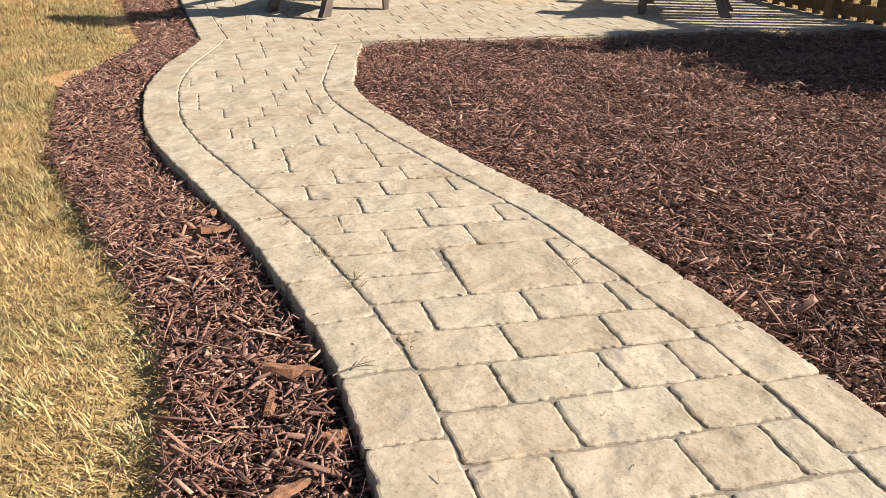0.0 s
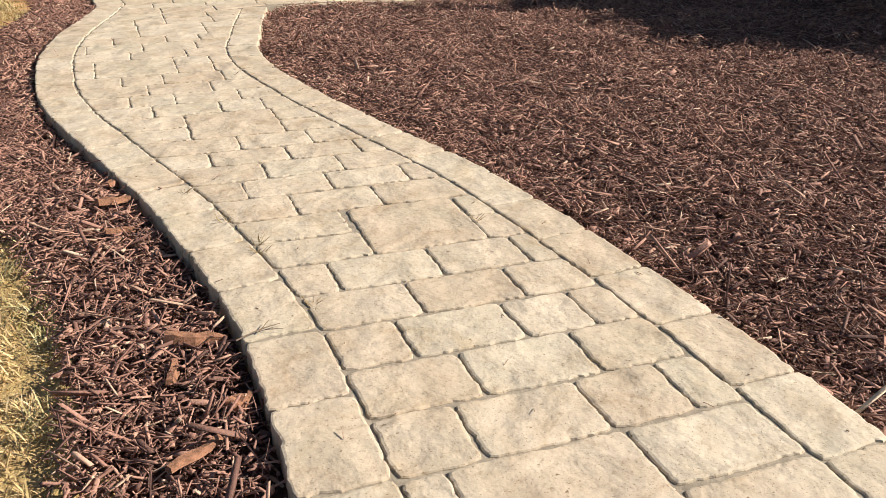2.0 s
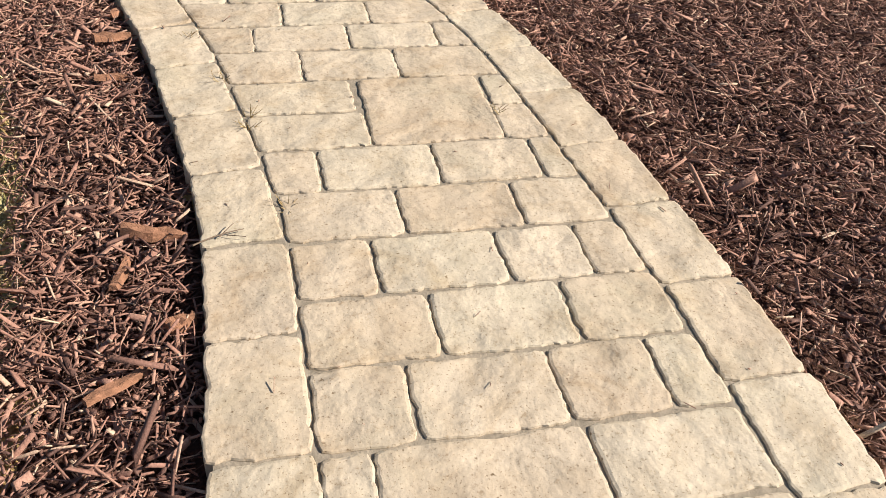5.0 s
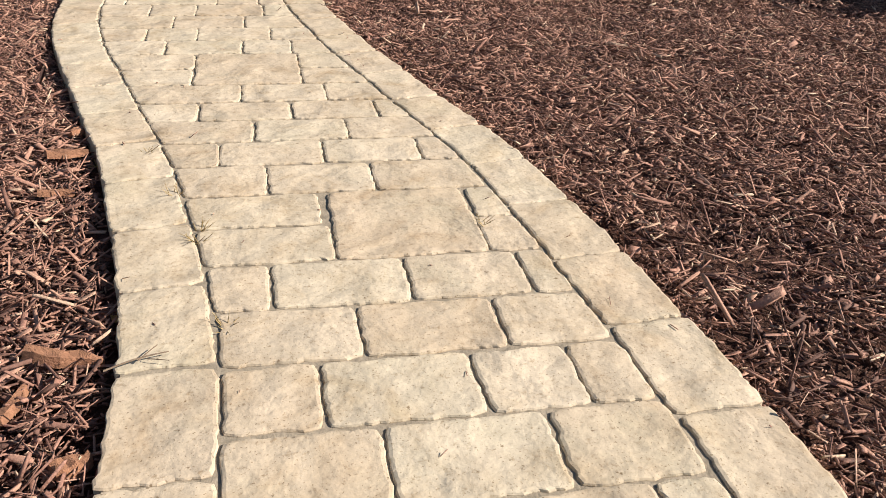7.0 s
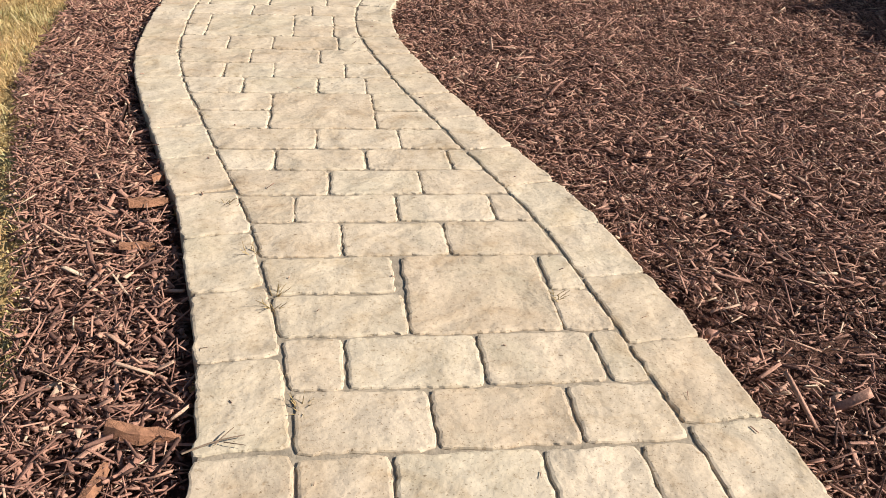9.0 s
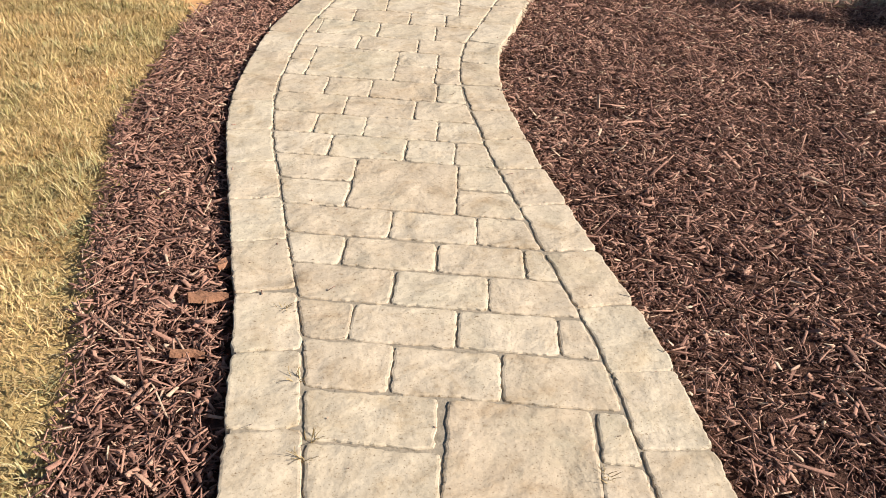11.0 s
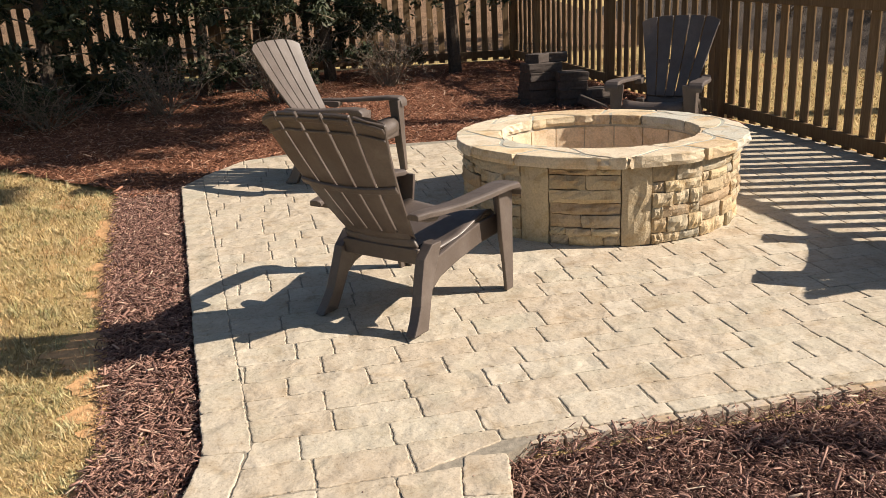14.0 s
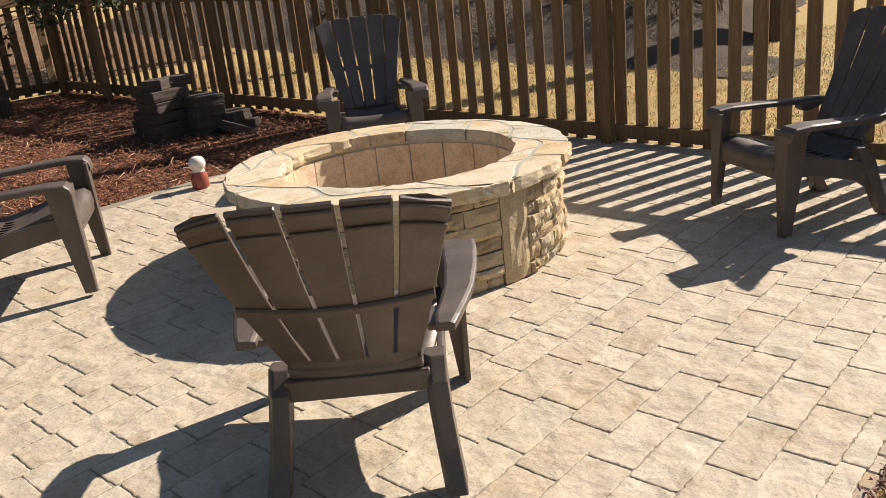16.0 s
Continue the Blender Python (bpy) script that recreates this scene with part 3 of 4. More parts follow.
def walkway():
    path = slab("walkway", lambda y: path_left(y) + 0.012, lambda y: path_right(y) - 0.012, -2.5, 6.40, -0.0058, 0.12, GROUT, "")
    tagged(path, "curved cream stamped-concrete walkway with stone-pattern joints", "walkway", kind="structure")
    j, jx, jy = JOINT / 2, 0.0020, 0.0042
    zf = lambda y: 0.0
    n = 0
    for k, cuts in enumerate(ROW_CUTS):
        ym = (ROW_Y[k] + ROW_Y[k + 1]) / 2
        lo, hi = float(path_left(ym)) + BORDER, float(path_right(ym)) - BORDER
        xs = [None] + [c for c in cuts if lo + 0.04 < c < hi - 0.04] + [None]
        for i in range(len(xs) - 1):
            top = k + 1
            first = [c for c in cuts]
            if (k, i) in DOUBLE:
                top = k + 2
            if (k - 1, i) in DOUBLE:
                continue
            if k + 1 >= len(ROW_Y):
                continue
            def side(y, left):
                c = xs[i] if left else xs[i + 1]
                if c is None:
                    return (float(path_left(y)) + BORDER if left else float(path_right(y)) - BORDER)
                return c
            def corner(left, kk, s):
                y = ROW_Y[kk]
                x = side(y, left)
                y = tilt_y(kk, x) + s * jy
                x = side(y, left) + (jx if left else -jx)
                return (x, y)
            a, b, c, d = corner(True, k, 1), corner(False, k, 1), corner(False, top, -1), corner(True, top, -1)
            if xs[i] is None or xs[i + 1] is None:
                yl, yr = (a[1] + d[1]) / 2, (b[1] + c[1]) / 2
                poly = [a, b, (side(yr, False) - jx, yr), c, d, (side(yl, True) + jx, yl)]
            else:
                poly = [a, b, c, d]
            if min((Vector(b) - Vector(a)).length, (Vector(c) - Vector(d)).length) < 0.03:
                continue
            n += 1
            part("stone", stone_mesh(poly, zf, seed=n), CONCRETE, path)
    # border stones on both sides
    edge_l = [-2.4, -2.1, -1.8, -1.5, -1.2, -0.9, -0.6, -0.3, 0.0, 0.3, 0.60, 0.86, 1.06, 1.27, 1.526, 1.785, 2.04, 2.285, 2.535, 2.769, 3.01, 3.247, 3.49, 3.741, 4.008, 4.279, 4.556, 4.836, 5.118, 5.41, 5.684, 5.988, 6.36]
    edge_r = [-2.4, -2.1, -1.8, -1.5, -1.2, -0.9, -0.6, -0.3, 0.0, 0.28, 0.55, 0.80, 1.06, 1.30, 1.56, 1.82, 2.07, 2.33, 2.585, 2.84, 3.10, 3.36, 3.60, 3.826, 4.077, 4.322, 4.579, 4.848, 5.14, 5.438, 5.65, 5.803, 6.05]
    for es, fn, s in ((edge_l, path_left, 1), (edge_r, path_right, -1)):
        for y0, y1 in zip(es, es[1:]):
            y0, y1 = y0 + j, y1 - j
            ym = (y0 + y1) / 2
            # joints run square to the edge
            dx = float(fn(ym + 0.05) - fn(ym - 0.05)) / 0.1
            outer = [(float(fn(y)), y) for y in (y0, ym, y1)]
            inner = [(float(fn(y - s * dx * 0)) + s * (BORDER - j * 2), y - s * dx * BORDER * 0.8) for y in (y1, ym, y0)]
            inner = [(float(fn(yy)) + s * (BORDER - j * 2), yy) for _, yy in inner]
            poly = outer + inner
            if s > 0:
                poly = poly[::-1]
            n += 1
            part("border_stone", stone_mesh(poly, zf, drop=0.07, wob=0.0055, seed=n), CONCRETE, path)


walkway()


def clip_poly(poly, inside, cut):
    out = []
    for i in range(len(poly)):
        a, b = poly[i - 1], poly[i]
        ia, ib = inside(a), inside(b)
        if ia != ib:
            out.append(cut(a, b))
        if ib:
            out.append(b)
    return out


def clip_by(poly, f):
    """Keeps the part of a convex outline where f is above 0 (f nearly linear there)."""
    def cut(a, b):
        fa, fb = f(a), f(b)
        t = fa / (fa - fb)
        return (a[0] + (b[0] - a[0]) * t, a[1] + (b[1] - a[1]) * t)
    return clip_poly(poly, lambda p: f(p) > 0, cut)


def patio():
    ys = list(np.arange(PATIO_FRONT + 0.012, 11.6, 0.1))
    xs = list(np.arange(-0.4, 5.7, 0.12))
    # slab as cells inside the outline
    verts, faces, index = [], [], {}
    def inside(x, y):
        return y > PATIO_FRONT + 0.011 and x > patio_left(y) + 0.012 and y < patio_back(x) - 0.01 and x < fence_x(y) + 0.02 and (y > 6.3 or x > path_right(min(y, 6.135)) - 0.2)
    outline_l = [(patio_left(y) + 0.012, y) for y in np.arange(6.36, PATIO_CORNER, 0.2)]
    outline_b = [(x, float(patio_back(x)) - 0.012) for x in np.arange(-0.30, 4.95, 0.15)]
    outline_r = [(fence_x(y) + 0.05, y) for y in np.arange(10.9, PATIO_FRONT, -0.2)]
    outline_f = [(x, PATIO_FRONT + 0.012) for x in np.arange(5.45, 1.08, -0.2)] + [(0.93, 5.98), (0.3, 6.02), (-0.06, 6.13)]
    line = outline_l + outline_b + outline_r + outline_f
    bm = bmesh.new()
    vs = [bm.verts.new((x, y, 0)) for x, y in line]
    f = bm.faces.new(vs)
    bmesh.ops.triangulate(bm, faces=[f])
    for y in np.arange(7.0, 11.5, 0.5):
        bmesh.ops.bisect_plane(bm, geom=bm.verts[:] + bm.edges[:] + bm.faces[:], plane_co=(0, y, 0), plane_no=(0, 1, 0))
    ext = bmesh.ops.extrude_face_region(bm, geom=bm.faces[:])
    low = {v for v in ext["geom"] if isinstance(v, bmesh.types.BMVert)}
    for v in bm.verts:
        v.co.z = h(v.co.y) - 0.0048 - (0.11 if v in low else 0)
    bmesh.ops.recalc_face_normals(bm, faces=bm.faces[:])
    ob = part("patio", bm, GROUT)
    tagged(ob, "cream stamped-concrete patio round the fire pit", "patio", kind="structure")
    # ashlar layout on a grid of half stones
    r = random.Random(5)
    U = 0.1755
    j = JOINT / 2
    rest_v, rest_f = [], []
    count = 0
    x_in = 0.18
    taken = set()
    ncol, nrow = 34, 30
    stones = []
    for row in range(nrow):
        col = 0
        off = r.choice([0, 0.06, 0.1])
        while col < ncol:
            if (row, col) in taken:
                col += 1
                continue
            w = r.choice([1, 1.5, 1.5, 1.5, 2])
            wide = 2 if w >= 1.5 else 1
            hgt = 2 if (wide == 2 and r.random() < 0.0 and row + 1 < nrow and all((row + 1, col + q) not in taken for q in range(2))) else 1
            if any((row, col + q) in taken for q in range(wide)):
                wide, hgt = 1, 1
            for q in range(wide):
                for e in range(hgt):
                    taken.add((row + e, col + q))
            stones.append((row, col, wide, hgt))
            col += wide
    def keep(poly):
        for f in (lambda p: p[0] - (patio_left(p[1]) + x_in + j if p[1] > 6.39 else float(path_left(p[1])) + BORDER + j), lambda p: p[1] - j - (PATIO_FRONT if p[0] > 1.04 else 6.054 if p[0] > 0.86 else tilt_y(len(ROW_Y) - 1, p[0])), lambda p: float(patio_back(p[0])) - p[1] - 0.01, lambda p: fence_x(p[1]) - p[0]):
            poly = clip_by(poly, f)
            if len(poly) < 3:
                return None
        return poly
    shear = [r.uniform(-0.055, 0.055) for _ in range(nrow + 3)]
    for row, col, wide, hgt in stones:
        x0, y0 = -0.35 + col * 0.172, PATIO_FRONT - 0.09 + row * U
        x1, y1 = x0 + wide * 0.172, y0 + hgt * U
        y0 -= 0.06 if row == 0 else 0
        s0, s1 = shear[row], shear[row]
        jx, jy = 0.0036, 0.0014
        poly = [(x0 + s0 + jx, y0 + jy), (x1 + s0 - jx, y0 + jy), (x1 + s1 - jx, y1 - jy), (x0 + s1 + jx, y1 - jy)]
        poly = keep(poly)
        if not poly:
            continue
        area = abs(sum(a[0] * b[1] - b[0] * a[1] for a, b in zip(poly, poly[1:] + poly[:1]))) / 2
        if area < 0.0006:
            continue
        cx, cy = sum(p[0] for p in poly) / len(poly), sum(p[1] for p in poly) / len(poly)
        if math.hypot(cx - PIT[0], cy - PIT[1]) < 0.78:
            continue
        count += 1
        me = stone_mesh(poly, h, seed=1000 + count, wob=0.0045, inset=0.0032, round_r=0.012)
        if cy < 8.6 and cx < 4.6:
            part("stone", me, CONCRETE, ob)
        else:
            n0 = len(rest_v)
            rest_v += [tuple(v.co) for v in me.vertices]
            rest_f += [tuple(n0 + i for i in p.vertices) for p in me.polygons]
            bpy.data.meshes.remove(me)
    if rest_v:
        far = part("far_stones", mesh_of("far_stones", rest_v, rest_f, CONCRETE), CONCRETE, ob)
        far["kind"] = "stuff"
    # straight border down the lawn side
    y = 6.40
    while y < PATIO_CORNER - 0.05:
        y1 = min(y + 0.27 + r.uniform(-0.03, 0.03), PATIO_CORNER)
        ya, yb = (6.362, 6.332) if y == 6.40 else (y, y)
        poly = [(patio_left(y), ya + j), (patio_left(y) + x_in - 2 * j, yb + j), (patio_left(y1) + x_in - j, y1 - j), (patio_left(y1), y1 - j)]
        count += 1
        part("border_stone", stone_mesh(poly, h, drop=0.08, seed=1000 + count, wob=0.006), CONCRETE, ob)
        y = y1
    # small upright kerb bricks along the front face
    x = 1.09
    while x < 5.4:
        w = r.uniform(0.085, 0.115)
        part("kerb_brick", box(x + w / 2, PATIO_FRONT - 0.012 + r.uniform(-0.004, 0.004), -0.052, w - 0.006, 0.045, 0.085, 0.004), KERB, ob)
        x += w


KERB = flagstone("kerb_brick", [(0.44, 0.37, 0.29), (0.52, 0.44, 0.35), (0.40, 0.335, 0.26)], 0.9, 0.006)
patio()


# ---- fire pit ----
def ring_block(r0, r1, a0, a1, z0, z1, jit, seed, nu=4, nv=3):
    """A stone curved with the wall: a rough outer face on a box between two radii."""
    r = random.Random(seed)
    verts, faces = [], []
    g = {}
    for i in range(nu + 1):
        for k in range(nv + 1):
            a = a0 + (a1 - a0) * i / nu
            z = z0 + (z1 - z0) * k / nv
            edge = i in (0, nu) or k in (0, nv)
            rr = r1 + (-abs(r.gauss(0, jit)) * 0.5 - 0.004 if edge else r.gauss(0.004, jit))
            if edge:
                a += r.uniform(-0.004, 0.004)
                z += r.uniform(-0.003, 0.003)
            g[i, k] = len(verts)
            verts.append((rr * math.cos(a), rr * math.sin(a), z))
    for i in range(nu):
        for k in range(nv):
            faces.append((g[i, k], g[i + 1, k], g[i + 1, k + 1], g[i, k + 1]))
    loop = [g[i, 0] for i in range(nu + 1)] + [g[nu, k] for k in range(1, nv + 1)] + [g[i, nv] for i in range(nu - 1, -1, -1)] + [g[0, k] for k in range(nv - 1, 0, -1)]
    back = []
    for v in loop:
        x, y, z = verts[v]
        d = math.hypot(x, y)
        back.append(len(verts))
        verts.append((x / d * r0, y / d * r0, z))
    for q in range(len(loop)):
        w = (q + 1) % len(loop)
        faces.append((loop[w], loop[q], back[q], back[w]))
    return verts, faces


def fire_pit():
    zb = h(PIT[1])
    top = 0.525
    pit = new("fire_pit")
    pit.location = (PIT[0], PIT[1], zb)
    tagged(pit, "round tan stone fire pit with flagstone cap", "fire pit")
    RC, RW, RI = 0.995, 0.925, 0.665
    # core
    bm = bmesh.new()
    N = 72
    prof = [(RW - 0.035, -0.09), (RW - 0.035, top - 0.07), (RI + 0.03, top - 0.07), (RI + 0.03, -0.09)]
    rings = [[(r * math.cos(2 * math.pi * i / N), r * math.sin(2 * math.pi * i / N), z) for i in range(N)] for r, z in prof]
    vs = [[bm.verts.new(p) for p in rg] for rg in rings]
    for a in range(4):
        for i in range(N):
            k = (i + 1) % N
            bm.faces.new((vs[a][i], vs[a][k], vs[(a + 1) % 4][k], vs[(a + 1) % 4][i]))
    bmesh.ops.recalc_face_normals(bm, faces=bm.faces[:])
    core = part("wall", bm, MORTAR, pit)
    # facing stones: upright slabs between stacks of thin ledge stones
    r = random.Random(3)
    a = radians(-104.5)
    end = a + 2 * math.pi
    hw = top - 0.07
    s = 0
    pattern = ["slab", "stack", "stack", "stack"]
    k = 0
    while a < end - 0.06:
        kind = pattern[k % 4]
        k += 1
        w = r.uniform(0.19, 0.25) if kind == "slab" else r.uniform(0.30, 0.46)
        w = min(w, end - a)
        if end - a - w < 0.24:
            w = end - a
        if kind == "slab":
            s += 1
            part("facing_slab", mesh_of("facing_slab", *ring_block(RW - 0.05, RW + 0.012, a + 0.006, a + w - 0.006, -0.03, hw - 0.01, 0.004, s, 5, 6), WALL_STONE), WALL_STONE, pit)
        else:
            z = -0.03
            while z < hw - 0.02:
                dz = r.uniform(0.042, 0.095)
                if hw - z - dz < 0.034:
                    dz = hw - z
                cut = [0, 1] if r.random() < 0.3 else [0, r.uniform(0.28, 0.72), 1] if r.random() < 0.6 else [0, r.uniform(0.2, 0.4), r.uniform(0.55, 0.8), 1]
                for c0, c1 in zip(cut, cut[1:]):
                    s += 1
                    part("ledge_stone", mesh_of("ledge_stone", *ring_block(RW - 0.05, RW + r.uniform(-0.004, 0.022), a + w * c0 + 0.0025, a + w * c1 - 0.0025, z + 0.002, z + dz - 0.002, 0.0048, s, 6, 3), WALL_STONE), WALL_STONE, pit)
                z += dz
        a += w
    # lining of upright fire bricks
    n = 19
    for i in range(n):
        a0, a1 = 2 * math.pi * i / n + 0.006, 2 * math.pi * (i + 1) / n - 0.006
        vs, fs = [], []
        for rr in (RI + 0.018, RI + 0.06):
            for q in range(4):
                aa = a0 + (a1 - a0) * q / 3
                for z in (0.0, top - 0.09):
                    vs.append((rr * math.cos(aa), rr * math.sin(aa), z))
        for q in range(3):
            fs += [(2 * q, 2 * q + 1, 2 * q + 3, 2 * q + 2), (8 + 2 * q, 10 + 2 * q, 11 + 2 * q, 9 + 2 * q), (2 * q + 1, 2 * q + 9, 2 * q + 11, 2 * q + 3), (2 * q, 2 * q + 2, 2 * q + 10, 2 * q + 8)]
        fs += [(0, 8, 9, 1), (6, 7, 15, 14)]
        part("fire_brick", mesh_of("fire_brick", vs, fs, FIREBRICK), FIREBRICK, pit)
    # floor
    bm = bmesh.new()
    bmesh.ops.create_circle(bm, cap_ends=True, segments=48, radius=RI + 0.05)
    for v in bm.verts:
        v.co.z = 0.03
    part("pit_floor", bm, SAND, pit, "sandy pit floor")
    # cap bed and flagstones
    bm = bmesh.new()
    prof = [(RC - 0.040, top - 0.068), (RC - 0.040, top - 0.0025), (RI + 0.030, top - 0.0025), (RI + 0.030, top - 0.068)]
    vs = [[bm.verts.new((q * math.cos(2 * math.pi * i / N), q * math.sin(2 * math.pi * i / N), z)) for i in range(N)] for q, z in prof]
    for a in range(4):
        for i in range(N):
            kk = (i + 1) % N
            bm.faces.new((vs[a][i], vs[a][kk], vs[(a + 1) % 4][kk], vs[(a + 1) % 4][i]))
    bmesh.ops.recalc_face_normals(bm, faces=bm.faces[:])
    part("cap_mortar", bm, CAP_MORTAR, pit, "grey-green mortar between the flagstones")
    r = random.Random(8)
    mid = lambda a: 0.5 * (RC + RI) + 0.085 * math.sin(3 * a + 0.7) + 0.06 * math.sin(7 * a + 2) + 0.02 * math.sin(13 * a)
    def fans(n, seed):
        q = random.Random(seed)
        c = [2 * math.pi * (i + q.uniform(-0.4, 0.4)) / n for i in range(n)]
        k = [q.uniform(-0.13, 0.13) for _ in c]
        return list(zip(c, c[1:] + [c[0] + 2 * math.pi], k, k[1:] + k[:1]))
    g = 0.011
    for name, span, lo, hi in (("cap_stone", fans(15, 2), mid, lambda a: RC), ("cap_stone", fans(12, 6), lambda a: RI, mid)):
        for a0, a1, k0, k1 in span:
            q = random.Random(int(a0 * 1000))
            kk = max(4, int((a1 - a0) / 0.06))
            sl0, sl1 = q.uniform(-0.06, 0.06), 0
            outline = []
            outer, inner = hi is not mid, lo is not mid
            for i in range(kk + 1):
                u0, u1 = a0 + k0 + 0.011, a1 + k1 - 0.011
                a = u0 + (u1 - u0) * i / kk
                outline.append((a, hi(a) - g + (q.uniform(-0.012, 0.008) if outer else 0)))
            for i in range(kk, -1, -1):
                u0, u1 = a0 - k0 + 0.014, a1 - k1 - 0.014
                a = u0 + (u1 - u0) * i / kk
                outline.append((a, lo(a) + g + (q.uniform(-0.006, 0.010) if inner else 0)))
            dz = q.uniform(-0.0012, 0.0012)
            pts = [(rr * math.cos(a), rr * math.sin(a)) for a, rr in outline]
            cx, cy = sum(p[0] for p in pts) / len(pts), sum(p[1] for p in pts) / len(pts)
            m = len(pts)
            vv, ff = [], []
            for lev, (z, d) in enumerate(((top - 0.07, 0.006), (top - 0.046, -0.006), (top - 0.020, 0.0), (top - 0.004 + dz, 0.001), (top + dz, 0.005))):
                for x, y in pts:
                    L = math.hypot(cx - x, cy - y)
                    jit = q.uniform(-0.007, 0.007) if lev in (1, 2) else 0
                    vv.append((x + (cx - x) / L * (d + jit), y + (cy - y) / L * (d + jit), z))
            for lev in range(4):
                for i in range(m):
                    w = (i + 1) % m
                    ff.append((lev * m + w, lev * m + i, (lev + 1) * m + i, (lev + 1) * m + w))
            # top as strips between the two arcs
            t0 = 4 * m
            for i in range(kk):
                ff.append((t0 + i, t0 + i + 1, t0 + m - 2 - i, t0 + m - 1 - i))
            part(name, mesh_of(name, vv, ff, CAP_STONE), CAP_STONE, pit)


fire_pit()


# ---- chairs ----
def bar(bm, pts, sections):
    """A bar along points; each section is (half width along y, half thickness, direction of thickness)."""
    rings = []
    for p, (w, t, d) in zip(pts, sections):
        p, d = Vector(p), Vector(d).normalized()
        y = Vector((0, 1, 0))
        rings.append([p - y * w - d * t, p + y * w - d * t, p + y * w + d * t, p - y * w + d * t])
    return loft(bm, rings)


def adirondack(name="adirondack_chair"):
    chair = new(name)
    back_dir = Vector((-0.56, 0, 0.83)).normalized()
    back_n = Vector((back_dir.z, 0, -back_dir.x))
    foot = Vector((-0.258, 0, 0.395))
    length = 0.725
    # five fanned back slats
    for i in range(5):
        u0, u1 = (i - 2.5) / 5, (i - 1.5) / 5
        bm = bmesh.new()
        rings = []
        steps = 9
        for k in range(steps + 1):
            f = k / steps
            width = 0.45 + 0.335 * f
            gap = 0.010 + 0.006 * f
            ya, yb = u0 * width + gap / 2, u1 * width - gap / 2
            ring = []
            for yy, side in ((ya, -1), ((ya + yb) / 2, -1), (yb, -1), (yb, 1), ((ya + yb) / 2, 1), (ya, 1)):
                crown = (0.055 - 0.085 * abs(2 * yy / 0.785) ** 3.2) * f ** 5
                dish = 0.022 * (2 * yy / 0.6) ** 2
                curve = 0.018 * math.sin(math.pi * f)
                p = foot + back_dir * (length * f + crown) + back_n * (dish - curve + side * 0.009)
                ring.append((p.x, yy, p.z))
            rings.append(ring)
        loft(bm, rings)
        soften(bm, 0.004, 1, 50)
        part("back_slat", bm, RESIN, chair)
    # raised bands across the rear of the back; the upper ones are broken by the slots
    for f, hw in ((0.965, 0.016), (0.885, 0.007), (0.50, 0.020), (-0.035, 0.085)):
        width = 0.45 + 0.335 * f
        spans = [(-0.493, 0.493)]
        if f > 0.6:
            spans = [((i - 2.5) / 5 + 0.012, (i - 1.5) / 5 - 0.012) for i in range(5)]
        for u0, u1 in spans:
            bm = bmesh.new()
            rings = []
            n = 5 if f > 0.6 else 13
            for k in range(n):
                yy = (u0 + (u1 - u0) * k / (n - 1)) * width
                dish = 0.022 * (2 * yy / 0.6) ** 2
                crown = (0.055 - 0.085 * abs(2 * yy / 0.785) ** 3.2 if f > 0.6 else -0.018 * (1 - (2 * yy / width) ** 2) if f > 0.3 else 0)
                c = foot + back_dir * (length * f + crown * f) + back_n * (dish - 0.018 * math.sin(math.pi * f) - 0.014)
                rings.append([tuple(Vector((0, yy, 0)) + Vector((c.x, 0, c.z)) + back_dir * a + back_n * b) for a, b in ((-hw, 0.004), (hw, 0.004), (hw * 0.7, -0.005 if f > 0.6 else -0.010), (-hw * 0.7, -0.005 if f > 0.6 else -0.010))])
            loft(bm, rings)
            soften(bm, 0.003, 1, 40)
            part("back_band", bm, RESIN, chair)
    # moulded seat scooping out of the back and rolled over at the front
    prof = [(-0.268, 0.400), (-0.236, 0.345), (-0.180, 0.315), (-0.10, 0.312), (0.05, 0.340), (0.20, 0.384), (0.30, 0.408), (0.355, 0.404), (0.388, 0.372), (0.395, 0.315)]
    bm = bmesh.new()
    rings = []
    for q, (x, z) in enumerate(prof):
        d = (Vector(prof[min(len(prof) - 1, q + 1)]) - Vector(prof[max(0, q - 1)])).normalized()
        nx, nz = -d.y, d.x
        w = 0.225 + 0.055 * min(1.0, max(0.0, (x + 0.26) / 0.3))
        top = [(x, w * u, z + 0.022 * abs(u) ** 3) for u in (-1, -0.8, -0.4, 0, 0.4, 0.8, 1)]
        low = [(px - nx * 0.018, py, pz - nz * 0.018) for px, py, pz in reversed(top)]
        rings.append(top + low)
    loft(bm, rings)
    for f in bm.faces:
        f.smooth = True
    seat = part("seat", bm, RESIN, chair)
    # short drain slots at the rear of the seat, near-black bars for their shade
    for yy in (-0.12, -0.06, 0.0, 0.06, 0.12):
        part("drain_slot", box(-0.06, yy, 0.3215, 0.10, 0.006, 0.006, 0.0), SLOT_SHADE, seat, "narrow drain slot, near-black for the shade inside")
    part("rear_stretcher", box(-0.262, 0, 0.325, 0.024, 0.50, 0.075, 0.005), RESIN, chair)
    part("front_apron", box(0.372, 0, 0.335, 0.022, 0.60, 0.10, 0.006), RESIN, chair)
